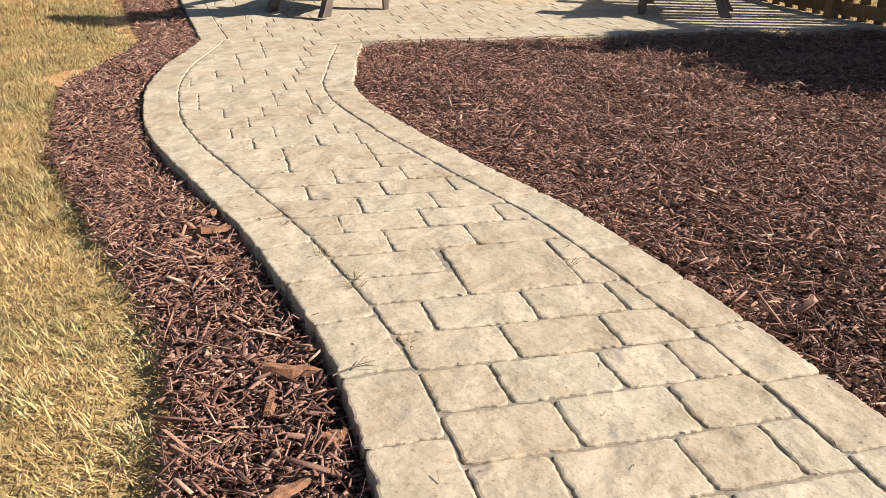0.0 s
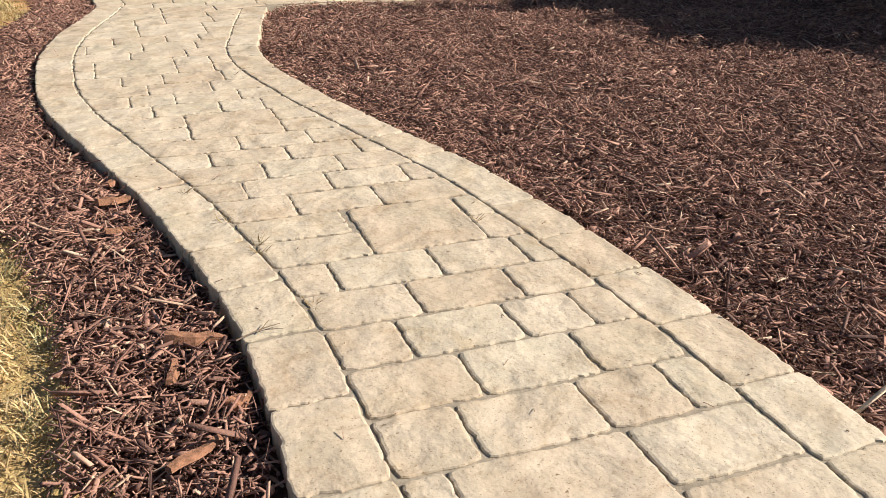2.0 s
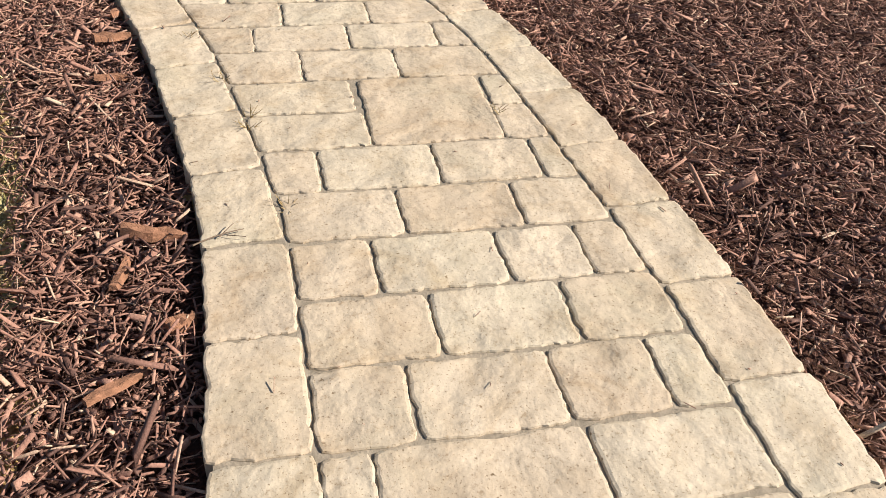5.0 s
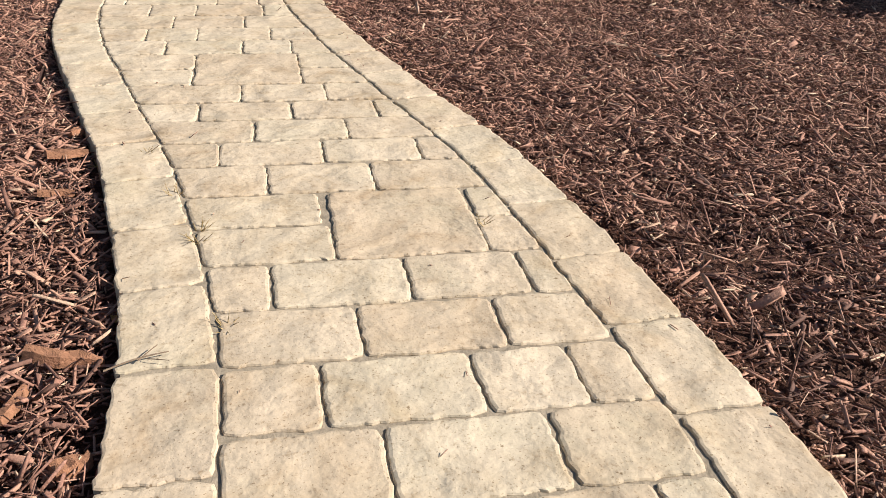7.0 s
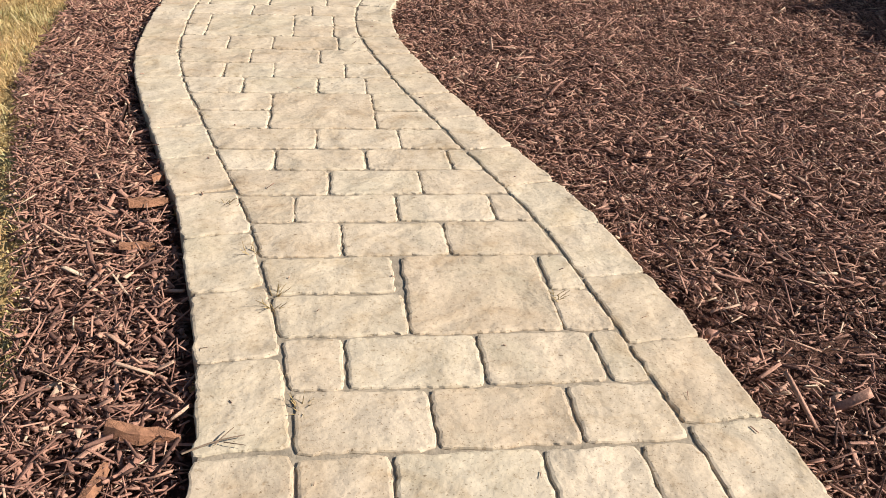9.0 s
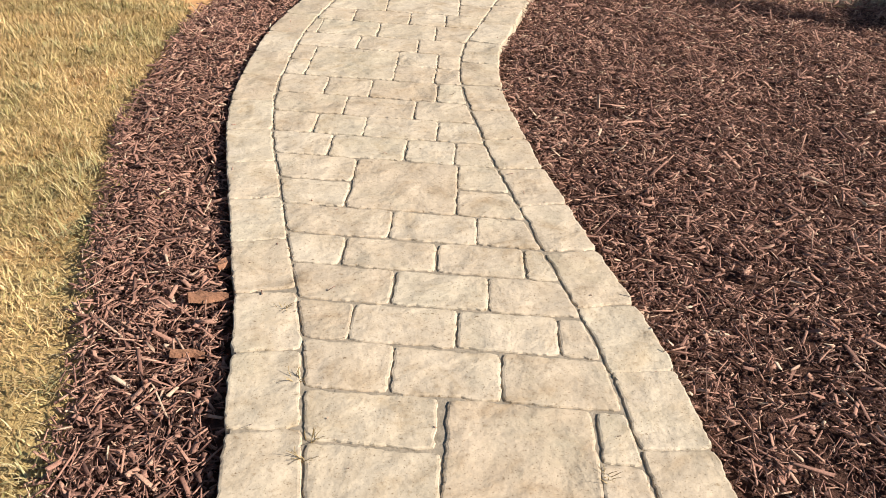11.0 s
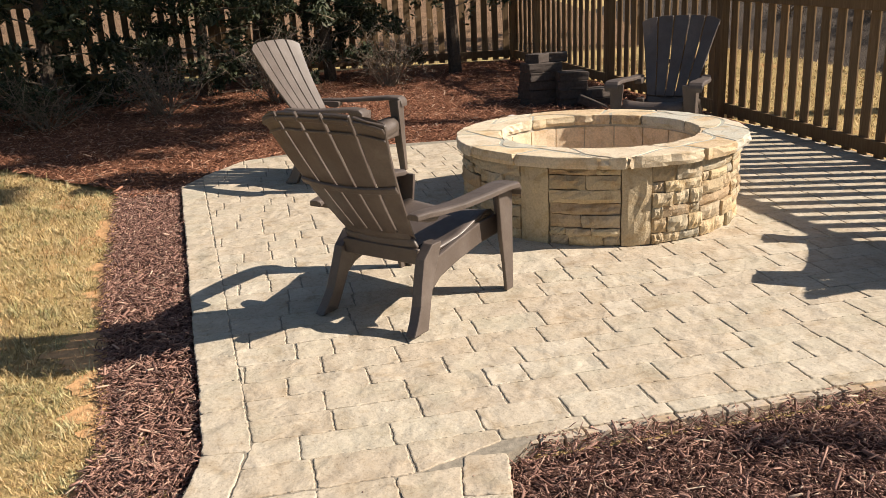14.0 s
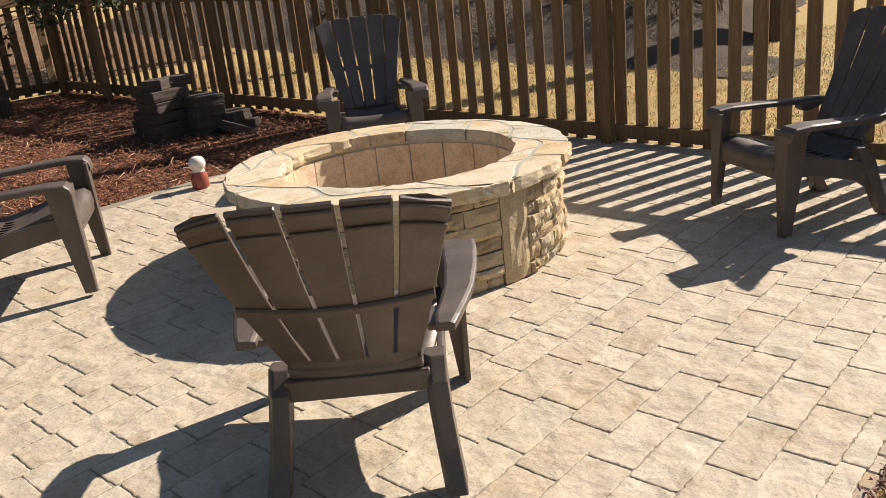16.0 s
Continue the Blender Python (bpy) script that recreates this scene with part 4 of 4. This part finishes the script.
    for s in (-1, 1):
        # side rail running from the front apron down into the rear leg
        bm = bmesh.new()
        line = [(0.385, 0.345, 0.055), (0.20, 0.335, 0.058), (0.0, 0.300, 0.055), (-0.16, 0.265, 0.058), (-0.235, 0.235, 0.075)]
        rings = [[(x, s * 0.272, z - t), (x, s * 0.300, z - t), (x, s * 0.300, z + t * 0.9), (x, s * 0.272, z + t * 0.9)] for x, z, t in line]
        loft(bm, rings)
        soften(bm, 0.008, 2)
        part("side_rail", bm, RESIN, chair)
        bm = bmesh.new()
        line = [(-0.185, 0.385, 0.040), (-0.235, 0.325, 0.064), (-0.285, 0.22, 0.050), (-0.325, 0.12, 0.044), (-0.362, 0.05, 0.050), (-0.395, 0.0, 0.058)]
        rings = []
        for x, z, t in line:
            o = s * (0.270 + 0.035 * max(0.0, 1 - z / 0.34) ** 1.6)
            rings.append([(x - t, o - 0.036, z), (x + t, o - 0.036, z), (x + t * 0.8, o + 0.036, z), (x - t * 0.35, o + 0.042, z), (x - t, o + 0.020, z)])
        loft(bm, rings)
        soften(bm, 0.006, 2)
        part("rear_leg", bm, RESIN, chair)
        # front leg: a broad tapering plate with a folded edge
        bm = bmesh.new()
        line = [(0.0, 0.372, 0.034), (0.12, 0.362, 0.042), (0.30, 0.345, 0.055), (0.44, 0.335, 0.064), (0.555, 0.328, 0.070)]
        rings = []
        for z, x, t in line:
            o = s * (0.372 + 0.012 * z / 0.6)
            rings.append([(x - t, o - 0.010, z), (x + t, o - 0.010, z), (x + t, o - s * 0.0 + 0.012, z), (x - t, o + 0.012, z)] if s > 0 else [(x - t, o - 0.012, z), (x + t, o - 0.012, z), (x + t, o + 0.010, z), (x - t, o + 0.010, z)])
        loft(bm, rings)
        soften(bm, 0.006, 2)
        leg = part("front_leg", bm, RESIN, chair)
        bm = bmesh.new()
        rings = []
        for z, x, t in line:
            o = s * (0.372 + 0.012 * z / 0.6)
            inn = o - s * (0.036 + 0.088 * z / 0.6)
            rings.append([(x + t - 0.018, min(o, inn), z), (x + t + 0.002, min(o, inn), z), (x + t + 0.002, max(o, inn), z), (x + t - 0.018, max(o, inn), z)])
        loft(bm, rings)
        soften(bm, 0.005, 2)
        part("leg_face", bm, RESIN, leg)
        # arm
        bm = bmesh.new()
        line = [(0.412, 0.530, 0.382, 0.060), (0.405, 0.556, 0.383, 0.066), (0.380, 0.576, 0.384, 0.069), (0.28, 0.583, 0.386, 0.070), (0.10, 0.576, 0.385, 0.062), (-0.08, 0.568, 0.372, 0.054), (-0.22, 0.566, 0.348, 0.047), (-0.33, 0.570, 0.328, 0.042), (-0.39, 0.566, 0.320, 0.032)]
        rings = []
        for x, z, c, w in line:
            c = s * c
            rings.append([(x, c - w, z - 0.030), (x, c + w, z - 0.030), (x, c + w, z - 0.006), (x, c + w - 0.014, z), (x, c - w + 0.014, z), (x, c - w, z - 0.006)])
        loft(bm, rings)
        soften(bm, 0.005, 2)
        arm = part("armrest", bm, RESIN, chair)
        bm = bmesh.new()
        rings = [[(x, s * 0.262, z), (x, s * 0.335, z), (x, s * 0.335, z2), (x, s * 0.262, z2)] for x, z, z2 in ((-0.355, 0.528, 0.550), (-0.28, 0.505, 0.550), (-0.22, 0.50, 0.548), (-0.19, 0.515, 0.545))]
        loft(bm, rings)
        soften(bm, 0.006, 2)
        part("arm_bracket", bm, RESIN, arm)
    return chair


def chair_at(x, y, deg):
    return pose(x, y, h(y) + 0.003, 0, 0, deg) @ Matrix.Diagonal((0.96, 0.96, 1.03, 1.0))


first = adirondack()
first.matrix_basis = chair_at(1.04, 7.625, 41.5)
tagged(first, "brown resin adirondack chair, its slatted back in shade", "chair", "chairs round the fire pit")
tagged(copy_thing(first, chair_at(1.02, 10.33, -34.5)), "sun-bleached brown resin adirondack chair at the patio edge")
tagged(copy_thing(first, chair_at(3.83, 10.36, -131)), "dark brown adirondack chair backing onto the picket fence")
tagged(copy_thing(first, chair_at(4.196, 7.195, 146)), "dark adirondack chair standing in picket shadows")


# ---- fence ----
def picket_fence(a, b, height, label, pitch=0.182, seed=1, post_at=()):
    r = random.Random(seed)
    A, B = Vector(a), Vector(b)
    L = (B - A).length
    ang = math.atan2(B.y - A.y, B.x - A.x)
    zr = (0.04 * max(0, B.y - 7) - 0.04 * max(0, A.y - 7))
    fence = new("picket_fence")
    fence.location = (A.x, A.y, 0)
    fence.rotation_euler = (0, 0, ang)
    tagged(fence, label, "fence")
    ground = lambda s: h(A.y + (B.y - A.y) * s / L)
    me = None
    kinds = []
    for v in range(6):
        dx = r.uniform(-0.003, 0.003)
        bm = box(0, 0, (height - 0.05) / 2, 0.100 + dx, 0.019, height - 0.05, 0.003)
        m = bpy.data.meshes.new("picket")
        bm.to_mesh(m)
        bm.free()
        m.materials.append(WOOD)
        kinds.append(m)
    n = int(L / pitch)
    for i in range(n):
        s = (i + 0.5) * pitch
        ob = part("picket", r.choice(kinds), WOOD, fence)
        ob.location = (s, -0.034, ground(s) - 0.01 + r.uniform(-0.006, 0.006))
        ob.rotation_euler = (0, radians(r.uniform(-0.5, 0.5)), 0)
    for z in (0.085, height - 0.15):
        s = 0.0
        while s < L - 0.1:
            e = min(L, s + 2.36)
            bm = bmesh.new()
            loft(bm, [[(x, -0.022, ground(x) + z - 0.055), (x, 0.018, ground(x) + z - 0.055), (x, 0.018, ground(x) + z + 0.055), (x, -0.022, ground(x) + z + 0.055)] for x in (s + 0.002, (s + e) / 2, e - 0.002)])
            soften(bm, 0.004, 1)
            part("rail", bm, WOOD, fence)
            s = e
    s = post_at
    while s < L + 0.01:
        part("post", box(s, 0.066, ground(s) + (height - 0.02) / 2, 0.092, 0.092, height + 0.05, 0.005), WOOD, fence)
        s += 2.36
    return fence


picket_fence(FENCE_A, FENCE_B, 1.36, "weathered brown wooden picket fence beside the patio", seed=2, post_at=0.0)
picket_fence(FENCE_B, FENCE_C, 1.36, "weathered wooden picket fence behind the shrubs", seed=3, post_at=0.0)


# ---- plants ----
def limb(bm, a, b, r0, r1, bend, r, sides=5, seg=4):
    a, b = Vector(a), Vector(b)
    off = Vector((r.uniform(-1, 1), r.uniform(-1, 1), r.uniform(-0.3, 0.6))) * bend
    d = (b - a).normalized()
    u = d.orthogonal().normalized()
    v = d.cross(u)
    rings, mids = [], []
    for i in range(seg + 1):
        f = i / seg
        c = a.lerp(b, f) + off * math.sin(math.pi * f)
        rad = r0 + (r1 - r0) * f
        mids.append(c)
        rings.append([c + (u * math.cos(2 * math.pi * k / sides) + v * math.sin(2 * math.pi * k / sides)) * rad for k in range(sides)])
    vs = [[bm.verts.new(p) for p in q] for q in rings]
    for p, q in zip(vs, vs[1:]):
        for k in range(sides):
            j = (k + 1) % sides
            bm.faces.new((p[k], p[j], q[j], q[k]))
    return mids


def leaf_mesh(name, centres, size, mat, seed, slim=0.35):
    r = np.random.default_rng(seed)
    c = np.array(centres)
    n = len(c)
    d = r.normal(size=(n, 3))
    d /= np.linalg.norm(d, axis=1)[:, None]
    e = np.cross(d, r.normal(size=(n, 3)))
    e /= np.linalg.norm(e, axis=1)[:, None]
    L = size * (0.6 + 0.8 * r.random(n))[:, None]
    nn = np.cross(d, e)
    v = np.stack([c - d * L * 0.5, c + e * L * slim * 0.5, c + d * L * 0.5 + nn * L * 0.12, c - e * L * slim * 0.5], 1)
    q = np.arange(n * 4).reshape(n, 4)
    return raw_mesh(name, v.reshape(-1, 3), q, mat)


def evergreen(x, y, height, spread, low, label, seed, leaf_n=9000, mat=None, name="evergreen_tree", leaf=0.095):
    r = random.Random(seed)
    tree = new(name)
    tree.location = (x, y, h(y) - 0.06)
    tagged(tree, label, "tree")
    bm = bmesh.new()
    limb(bm, (0, 0, -0.05), (r.uniform(-0.2, 0.2), r.uniform(-0.2, 0.2), height), 0.016 * height + 0.02, 0.01, 0.08, r, 9, 8)
    part("trunk", bm, BARK, tree)
    bm = bmesh.new()
    cents = []
    nb = int(height * 11)
    for i in range(nb):
        f = (i + 0.5) / nb
        z = low + (height - low) * f
        reach = spread * (1 - 0.75 * f) * r.uniform(0.65, 1.15)
        a = i * 2.4 + r.uniform(-0.4, 0.4)
        tip = (reach * math.cos(a), reach * math.sin(a), z + r.uniform(-0.25, 0.35) * reach * 0.6)
        mids = limb(bm, (0, 0, z - 0.1), tip, 0.014, 0.003, 0.12 * reach, r, 4, 4)
        for q in range(6):
            base = mids[1].lerp(mids[-1], r.random())
            e = base + Vector((r.gauss(0, 0.22), r.gauss(0, 0.22), r.gauss(0, 0.12)))
            tw = limb(bm, base, e, 0.005, 0.002, 0.03, r, 3, 2)
            for t in range(int(leaf_n / nb / 6)):
                p = base.lerp(e, r.uniform(0.2, 1.1))
                cents.append((p.x + r.gauss(0, 0.05), p.y + r.gauss(0, 0.05), p.z + r.gauss(0, 0.04)))
    part("branchwork", bm, TWIG, tree)
    part("crown", leaf_mesh("crown", cents, leaf, mat or NEEDLE, seed), NEEDLE, tree)
    return tree


def shrub(x, y, height, spread, label, seed, leaf_n=2500, mat=None, stems=26):
    r = random.Random(seed)
    ob = new("shrub")
    ob.location = (x, y, h(y) - 0.06)
    tagged(ob, label, "shrub")
    bm = bmesh.new()
    cents = []
    for i in range(stems):
        a = r.random() * 6.283
        rr = spread * r.uniform(0.3, 1.0)
        tip = Vector((rr * math.cos(a), rr * math.sin(a), height * r.uniform(0.45, 1.05)))
        mids = limb(bm, (r.gauss(0, 0.06), r.gauss(0, 0.06), 0), tip, 0.010, 0.003, 0.12, r, 4, 4)
        for q in range(7):
            base = mids[1].lerp(mids[-1], r.random())
            e = base + Vector((r.gauss(0, 0.16), r.gauss(0, 0.16), r.gauss(0.05, 0.14)))
            limb(bm, base, e, 0.004, 0.0015, 0.03, r, 3, 2)
            for t in range(int(leaf_n / stems / 7)):
                p = base.lerp(e, r.uniform(0.2, 1.15))
                cents.append((p.x + r.gauss(0, 0.04), p.y + r.gauss(0, 0.04), p.z + r.gauss(0, 0.03)))
    part("stemwork", bm, TWIG, ob)
    part("foliage", leaf_mesh("foliage", cents, 0.042, mat or NEEDLE, seed, 0.22), NEEDLE, ob)
    return ob


def planting():
    evergreen(3.4, 16.3, 5.4, 1.7, 1.05, "dark evergreen tree with drooping twiggy branches", 31, 9000)
    # added far off so its crown throws shade over the back-left bed
    evergreen(11.4, 10.1, 13.5, 2.2, 8.4, "very tall evergreen tree added on the far bank for shade", 30, 34000, leaf=0.26)
    # crown starts above the view, added to put the shrubs in shade
    evergreen(0.5, 16.3, 6.4, 2.2, 1.9, "tall high-crowned evergreen tree added beside the fence for shade", 29, 24000, leaf=0.13)
    evergreen(1.5, 16.4, 4.6, 1.4, 0.3, "dense dark evergreen tree beside the fence", 32, 24000)
    evergreen(-0.3, 15.7, 4.6, 1.6, 0.1, "dense dark evergreen tree beside the fence", 33, 32000)
    evergreen(-2.2, 15.2, 4.8, 1.7, 0.05, "dense dark evergreen tree at the lawn's end", 34, 34000)
    evergreen(-4.4, 14.9, 4.8, 1.8, 0.05, "dense dark evergreen tree at the lawn's end", 35, 32000)
    evergreen(-7.0, 15.2, 4.8, 1.8, 0.05, "dense dark evergreen tree at the lawn's end", 36, 22000)
    # this one and the next are added to cast the right bed's solid shadow
    evergreen(6.6, 4.9, 2.6, 1.5, 0.1, "dense evergreen tree added just beyond the picket fence to cast shade", 37, 30000)
    evergreen(6.95, 3.75, 2.55, 1.5, 0.1, "dense evergreen tree added just beyond the picket fence to cast shade", 40, 30000)
    # pair added to shade the back mulch and the bank
    evergreen(7.2, 15.2, 5.6, 1.9, 1.4, "tall evergreen tree added beyond the fence corner for shade", 38, 14000)
    evergreen(7.4, 18.4, 6.0, 2.0, 1.0, "tall evergreen tree added beyond the fence corner for shade", 39, 12000)
    shrub(2.2, 15.4, 0.9, 0.8, "twiggy half-bare shrub with grey stems", 41, 1500, DRY_LEAF)
    shrub(0.6, 14.7, 1.0, 0.8, "twiggy half-bare shrub with grey stems", 42, 1800, DRY_LEAF)
    shrub(-0.7, 14.2, 0.8, 0.7, "twiggy half-bare shrub with grey stems", 43, 1500, DRY_LEAF)
    shrub(-2.0, 13.9, 0.7, 0.7, "low dark shrub in the mulch bed", 44, 2200)
    shrub(-3.4, 13.6, 0.8, 0.8, "low dark shrub in the mulch bed", 45, 2600)


def brush_bank():
    """Leaf litter and low brush on the neighbouring slope."""
    xs, ys = np.linspace(8.4, 26, 70), np.linspace(9.0, 26, 60)
    X, Y = np.meshgrid(xs, ys)
    Z = 0.04 * np.clip(Y - 7, 0, 14) - 0.05 + np.clip((X - 8.7) * 0.30, -0.03, 2.6) * np.clip((Y - 9.6 - 0.22 * (X - 8.6)) / 1.2, -0.05, 1)
    Z += 0.05 * np.array([[noise.noise((a * 1.3, b * 1.3, 0)) for a, b in zip(p, q)] for p, q in zip(X, Y)])
    n = len(xs)
    i = np.arange(len(ys) - 1)[:, None] * n + np.arange(n - 1)[None, :]
    q = np.stack([i, i + 1, i + n + 1, i + n], -1).reshape(-1, 4)
    ob = new("litter_bank", raw_mesh("litter_bank", np.stack([X, Y, Z], -1).reshape(-1, 3), q, LITTER))
    tagged(ob, "grey-brown bank of leaf litter beyond the fence", "bank", kind="structure")
    xs, ys = np.linspace(-22, 8.3, 50), np.linspace(18.15, 34, 24)
    X, Y = np.meshgrid(xs, ys)
    Z = 0.04 * np.clip(Y - 7, 0, 14) - 0.05 + 0.10 * np.clip(Y - 19, 0, None)
    n = len(xs)
    i = np.arange(len(ys) - 1)[:, None] * n + np.arange(n - 1)[None, :]
    q = np.stack([i, i + 1, i + n + 1, i + n], -1).reshape(-1, 4)
    ob = new("litter_bank", raw_mesh("litter_bank", np.stack([X, Y, Z], -1).reshape(-1, 3), q, CLAY_BANK))
    tagged(ob, "orange-brown clay and leaf litter behind the fence", "bank", kind="structure")
    r = random.Random(61)
    for k in range(16):
        x, y = r.uniform(9.2, 12.5), r.uniform(10.6, 18.0)
        sh = shrub(x, y, r.uniform(0.5, 1.1), r.uniform(0.5, 0.9), "bare grey-brown shrub on the far bank", 70 + k, 900, DRY_LEAF, 16)
        sh["group"] = "shrubs on the bank"
        sh.location.z += max(0, (x - 8.7) * 0.30) * min(1, max(0, (y - 9.6 - 0.22 * (x - 8.6)) / 1.2))


CLAY_BANK = bed_base("clay_litter", (0.12, 0.075, 0.045), (0.36, 0.23, 0.14))
LITTER = bed_base("leaf_litter", (0.05, 0.04, 0.032), (0.19, 0.155, 0.125))
brush_bank()
planting()


# ---- loose things ----
def block(name, w, d, t, seed):
    bm = box(0, 0, t / 2, w, d, t, 0)
    r = random.Random(seed)
    bmesh.ops.subdivide_edges(bm, edges=bm.edges[:], cuts=2, use_grid_fill=True)
    for v in bm.verts:
        v.co += Vector((r.gauss(0, 0.003), r.gauss(0, 0.003), r.gauss(0, 0.002)))
    soften(bm, 0.006, 1, 60)
    return bm


def block_stack():
    zb = h(12.9) - 0.05
    spots = []
    for k in range(5):
        spots.append((3.80, 12.95, k * 0.102, 4 + 5 * (k % 2), 0, 0.42, 0.28))
        if k < 4:
            spots.append((4.10, 12.75, k * 0.102, -12 + 6 * (k % 2), 0, 0.34, 0.26))
    spots += [(3.85, 13.25, 0, 20, 0, 0.4, 0.26), (3.85, 13.25, 0.102, 14, 0, 0.4, 0.26), (3.87, 13.25, 0.204, 22, 0, 0.4, 0.26)]
    spots += [(3.78, 12.98, 0.51, 35, 0, 0.26, 0.20), (4.02, 13.0, 0.51, -18, 0, 0.24, 0.18), (4.40, 12.62, 0.0, 8, 0, 0.34, 0.24), (4.38, 12.66, 0.102, 16, 0, 0.34, 0.24)]
    for i, (x, y, z, rz, rx, w, d) in enumerate(spots):
        ob = part("concrete_block", block("concrete_block", w, d, 0.1, i), BLOCK)
        ob.matrix_basis = pose(x - 0.14, y + 0.15, zb + z + 0.001, rx, 0, rz)
        tagged(ob, "grey-brown concrete wall block in a leftover stack", "concrete block", "stack of wall blocks")
    ob = part("concrete_block", block("concrete_block", 0.34, 0.24, 0.09, 77), BLOCK)
    ob.matrix_basis = pose(4.08, 12.60, zb + 0.012, 0, 24, -20)
    tagged(ob, "grey-brown concrete wall block leaning on the stack", "concrete block", "stack of wall blocks")


def lathe(bm, prof, n=20, cx=0, cy=0):
    vs = [[bm.verts.new((cx + r * math.cos(2 * math.pi * i / n), cy + r * math.sin(2 * math.pi * i / n), z)) for i in range(n)] for r, z in prof]
    for a, b in zip(vs, vs[1:]):
        for i in range(n):
            j = (i + 1) % n
            bm.faces.new((a[i], a[j], b[j], b[i]))
    bm.faces.new(vs[0][::-1])
    bm.faces.new(vs[-1])
    for f in bm.faces:
        f.smooth = True
    return bm


def ornament():
    bm = bmesh.new()
    lathe(bm, [(0.058, 0), (0.066, 0.012), (0.070, 0.05), (0.066, 0.10), (0.052, 0.135), (0.046, 0.15), (0.058, 0.165), (0.068, 0.19), (0.066, 0.22), (0.048, 0.245), (0.02, 0.256)])
    me = bpy.data.meshes.new("garden_ornament")
    for f in bm.faces:
        f.material_index = 0 if f.calc_center_median().z > 0.14 else 1
    bm.to_mesh(me)
    bm.free()
    me.materials.append(WHITE_PAINT)
    me.materials.append(RED_PAINT)
    ob = new("garden_ornament", me)
    ob.location = (2.68, 11.14, h(11.16) + 0.001)
    ob.scale = (0.95, 0.95, 0.95)
    tagged(ob, "small white-headed red garden ornament on the patio", "ornament")


block_stack()
ornament()


def bark_piece(x, y, z, w, d, t, rz, seed, tilt=8):
    r = random.Random(seed)
    bm = bmesh.new()
    n = 7
    rings = []
    for i in range(n):
        f = i / (n - 1)
        k = 0.55 + 0.45 * math.sin(math.pi * min(1, 0.15 + f)) + r.uniform(-0.08, 0.08)
        xx = (f - 0.5) * w
        o = r.uniform(-0.004, 0.004)
        rings.append([(xx, -d / 2 * k + o, 0), (xx, d / 2 * k + o, 0), (xx, d / 2 * k * 0.7 + o, t * r.uniform(0.7, 1.1)), (xx, -d / 2 * k * 0.6 + o, t * r.uniform(0.7, 1.2))])
    loft(bm, rings)
    ob = part("bark_piece", bm, BARK_RED)
    ob.matrix_basis = pose(x, y, z, 0, tilt, rz)
    return tagged(ob, "large split piece of red-brown bark on the mulch", "bark piece", "loose bark pieces")


def twig(x, y, rz):
    r = random.Random(5)
    bm = bmesh.new()
    limb(bm, (-0.075, 0, 0.006), (0.07, 0.01, 0.012), 0.0028, 0.0014, 0.008, r, 5, 5)
    limb(bm, (0.0, 0.003, 0.010), (0.05, 0.04, 0.016), 0.0018, 0.0009, 0.004, r, 4, 3)
    limb(bm, (0.02, 0.004, 0.010), (0.065, -0.025, 0.012), 0.0016, 0.0008, 0.004, r, 4, 3)
    ob = part("twig", bm, TWIG)
    ob.matrix_basis = pose(x, y, 0.0, 0, 0, rz) @ Matrix.Scale(0.72, 4)
    tagged(ob, "small dry forked twig lying on the border stones", "twig")


BARK_RED = plain("red_bark", (0.30, 0.155, 0.095), 0.35, 60, 0.85, 0.008)
bark_piece(0.155, 1.870, -0.026, 0.13, 0.035, 0.018, -10, 1)
bark_piece(0.212, 1.605, -0.03, 0.055, 0.04, 0.02, 35, 2)
bark_piece(0.015, 2.935, -0.024, 0.09, 0.035, 0.014, 60, 3)
bark_piece(0.13, 1.49, -0.03, 0.17, 0.022, 0.012, 38, 4)
bark_piece(0.008, 2.765, -0.022, 0.10, 0.04, 0.016, 25, 5)
bark_piece(0.10, 1.76, -0.03, 0.10, 0.024, 0.014, 80, 6)
bark_piece(0.02, 2.55, -0.03, 0.08, 0.028, 0.012, 10, 7)
twig(0.285, 1.805, 15)


def weed(x, y, seed):
    r = random.Random(seed)
    bm = bmesh.new()
    for k in range(9):
        a = r.random() * 6.283
        d = r.uniform(0.012, 0.035)
        limb(bm, (r.gauss(0, 0.004), r.gauss(0, 0.004), -0.01), (d * math.cos(a), d * math.sin(a), r.uniform(0.004, 0.022)), 0.0013, 0.0005, 0.004, r, 3, 3)
    ob = part("dry_weed", bm, DRY_STRAW)
    ob.location = (x, y, 0.0)
    tagged(ob, "tiny dry weed growing in a walkway joint", "weed", "weeds in the joints")


DRY_STRAW = plain("dry_straw", (0.36, 0.27, 0.13), 0.3, 60, 0.8, 0.002)
weed(0.362, 2.275, 1)
weed(0.358, 2.225, 2)
weed(0.30, 2.46, 3)
weed(0.215, 2.72, 4)
weed(0.97, 2.23, 5)
weed(0.42, 1.90, 6)

# crumbs of bark on the paving
p = sample(420, -0.3, 1.35, 0.9, 6.4, lambda x, y, u: (x > path_left(y) + 0.01) & (x < path_right(y) - 0.01) & (u < 0.15 + 0.85 * np.exp(-np.minimum(x - path_left(y), path_right(y) - x) / 0.12)), 31)
scatter_chips("bark_crumbs", p, np.full(len(p), 0.0015), MULCH_CHIP, "small crumbs of bark mulch strewn on the walkway", 0.5, 32, 0.001)
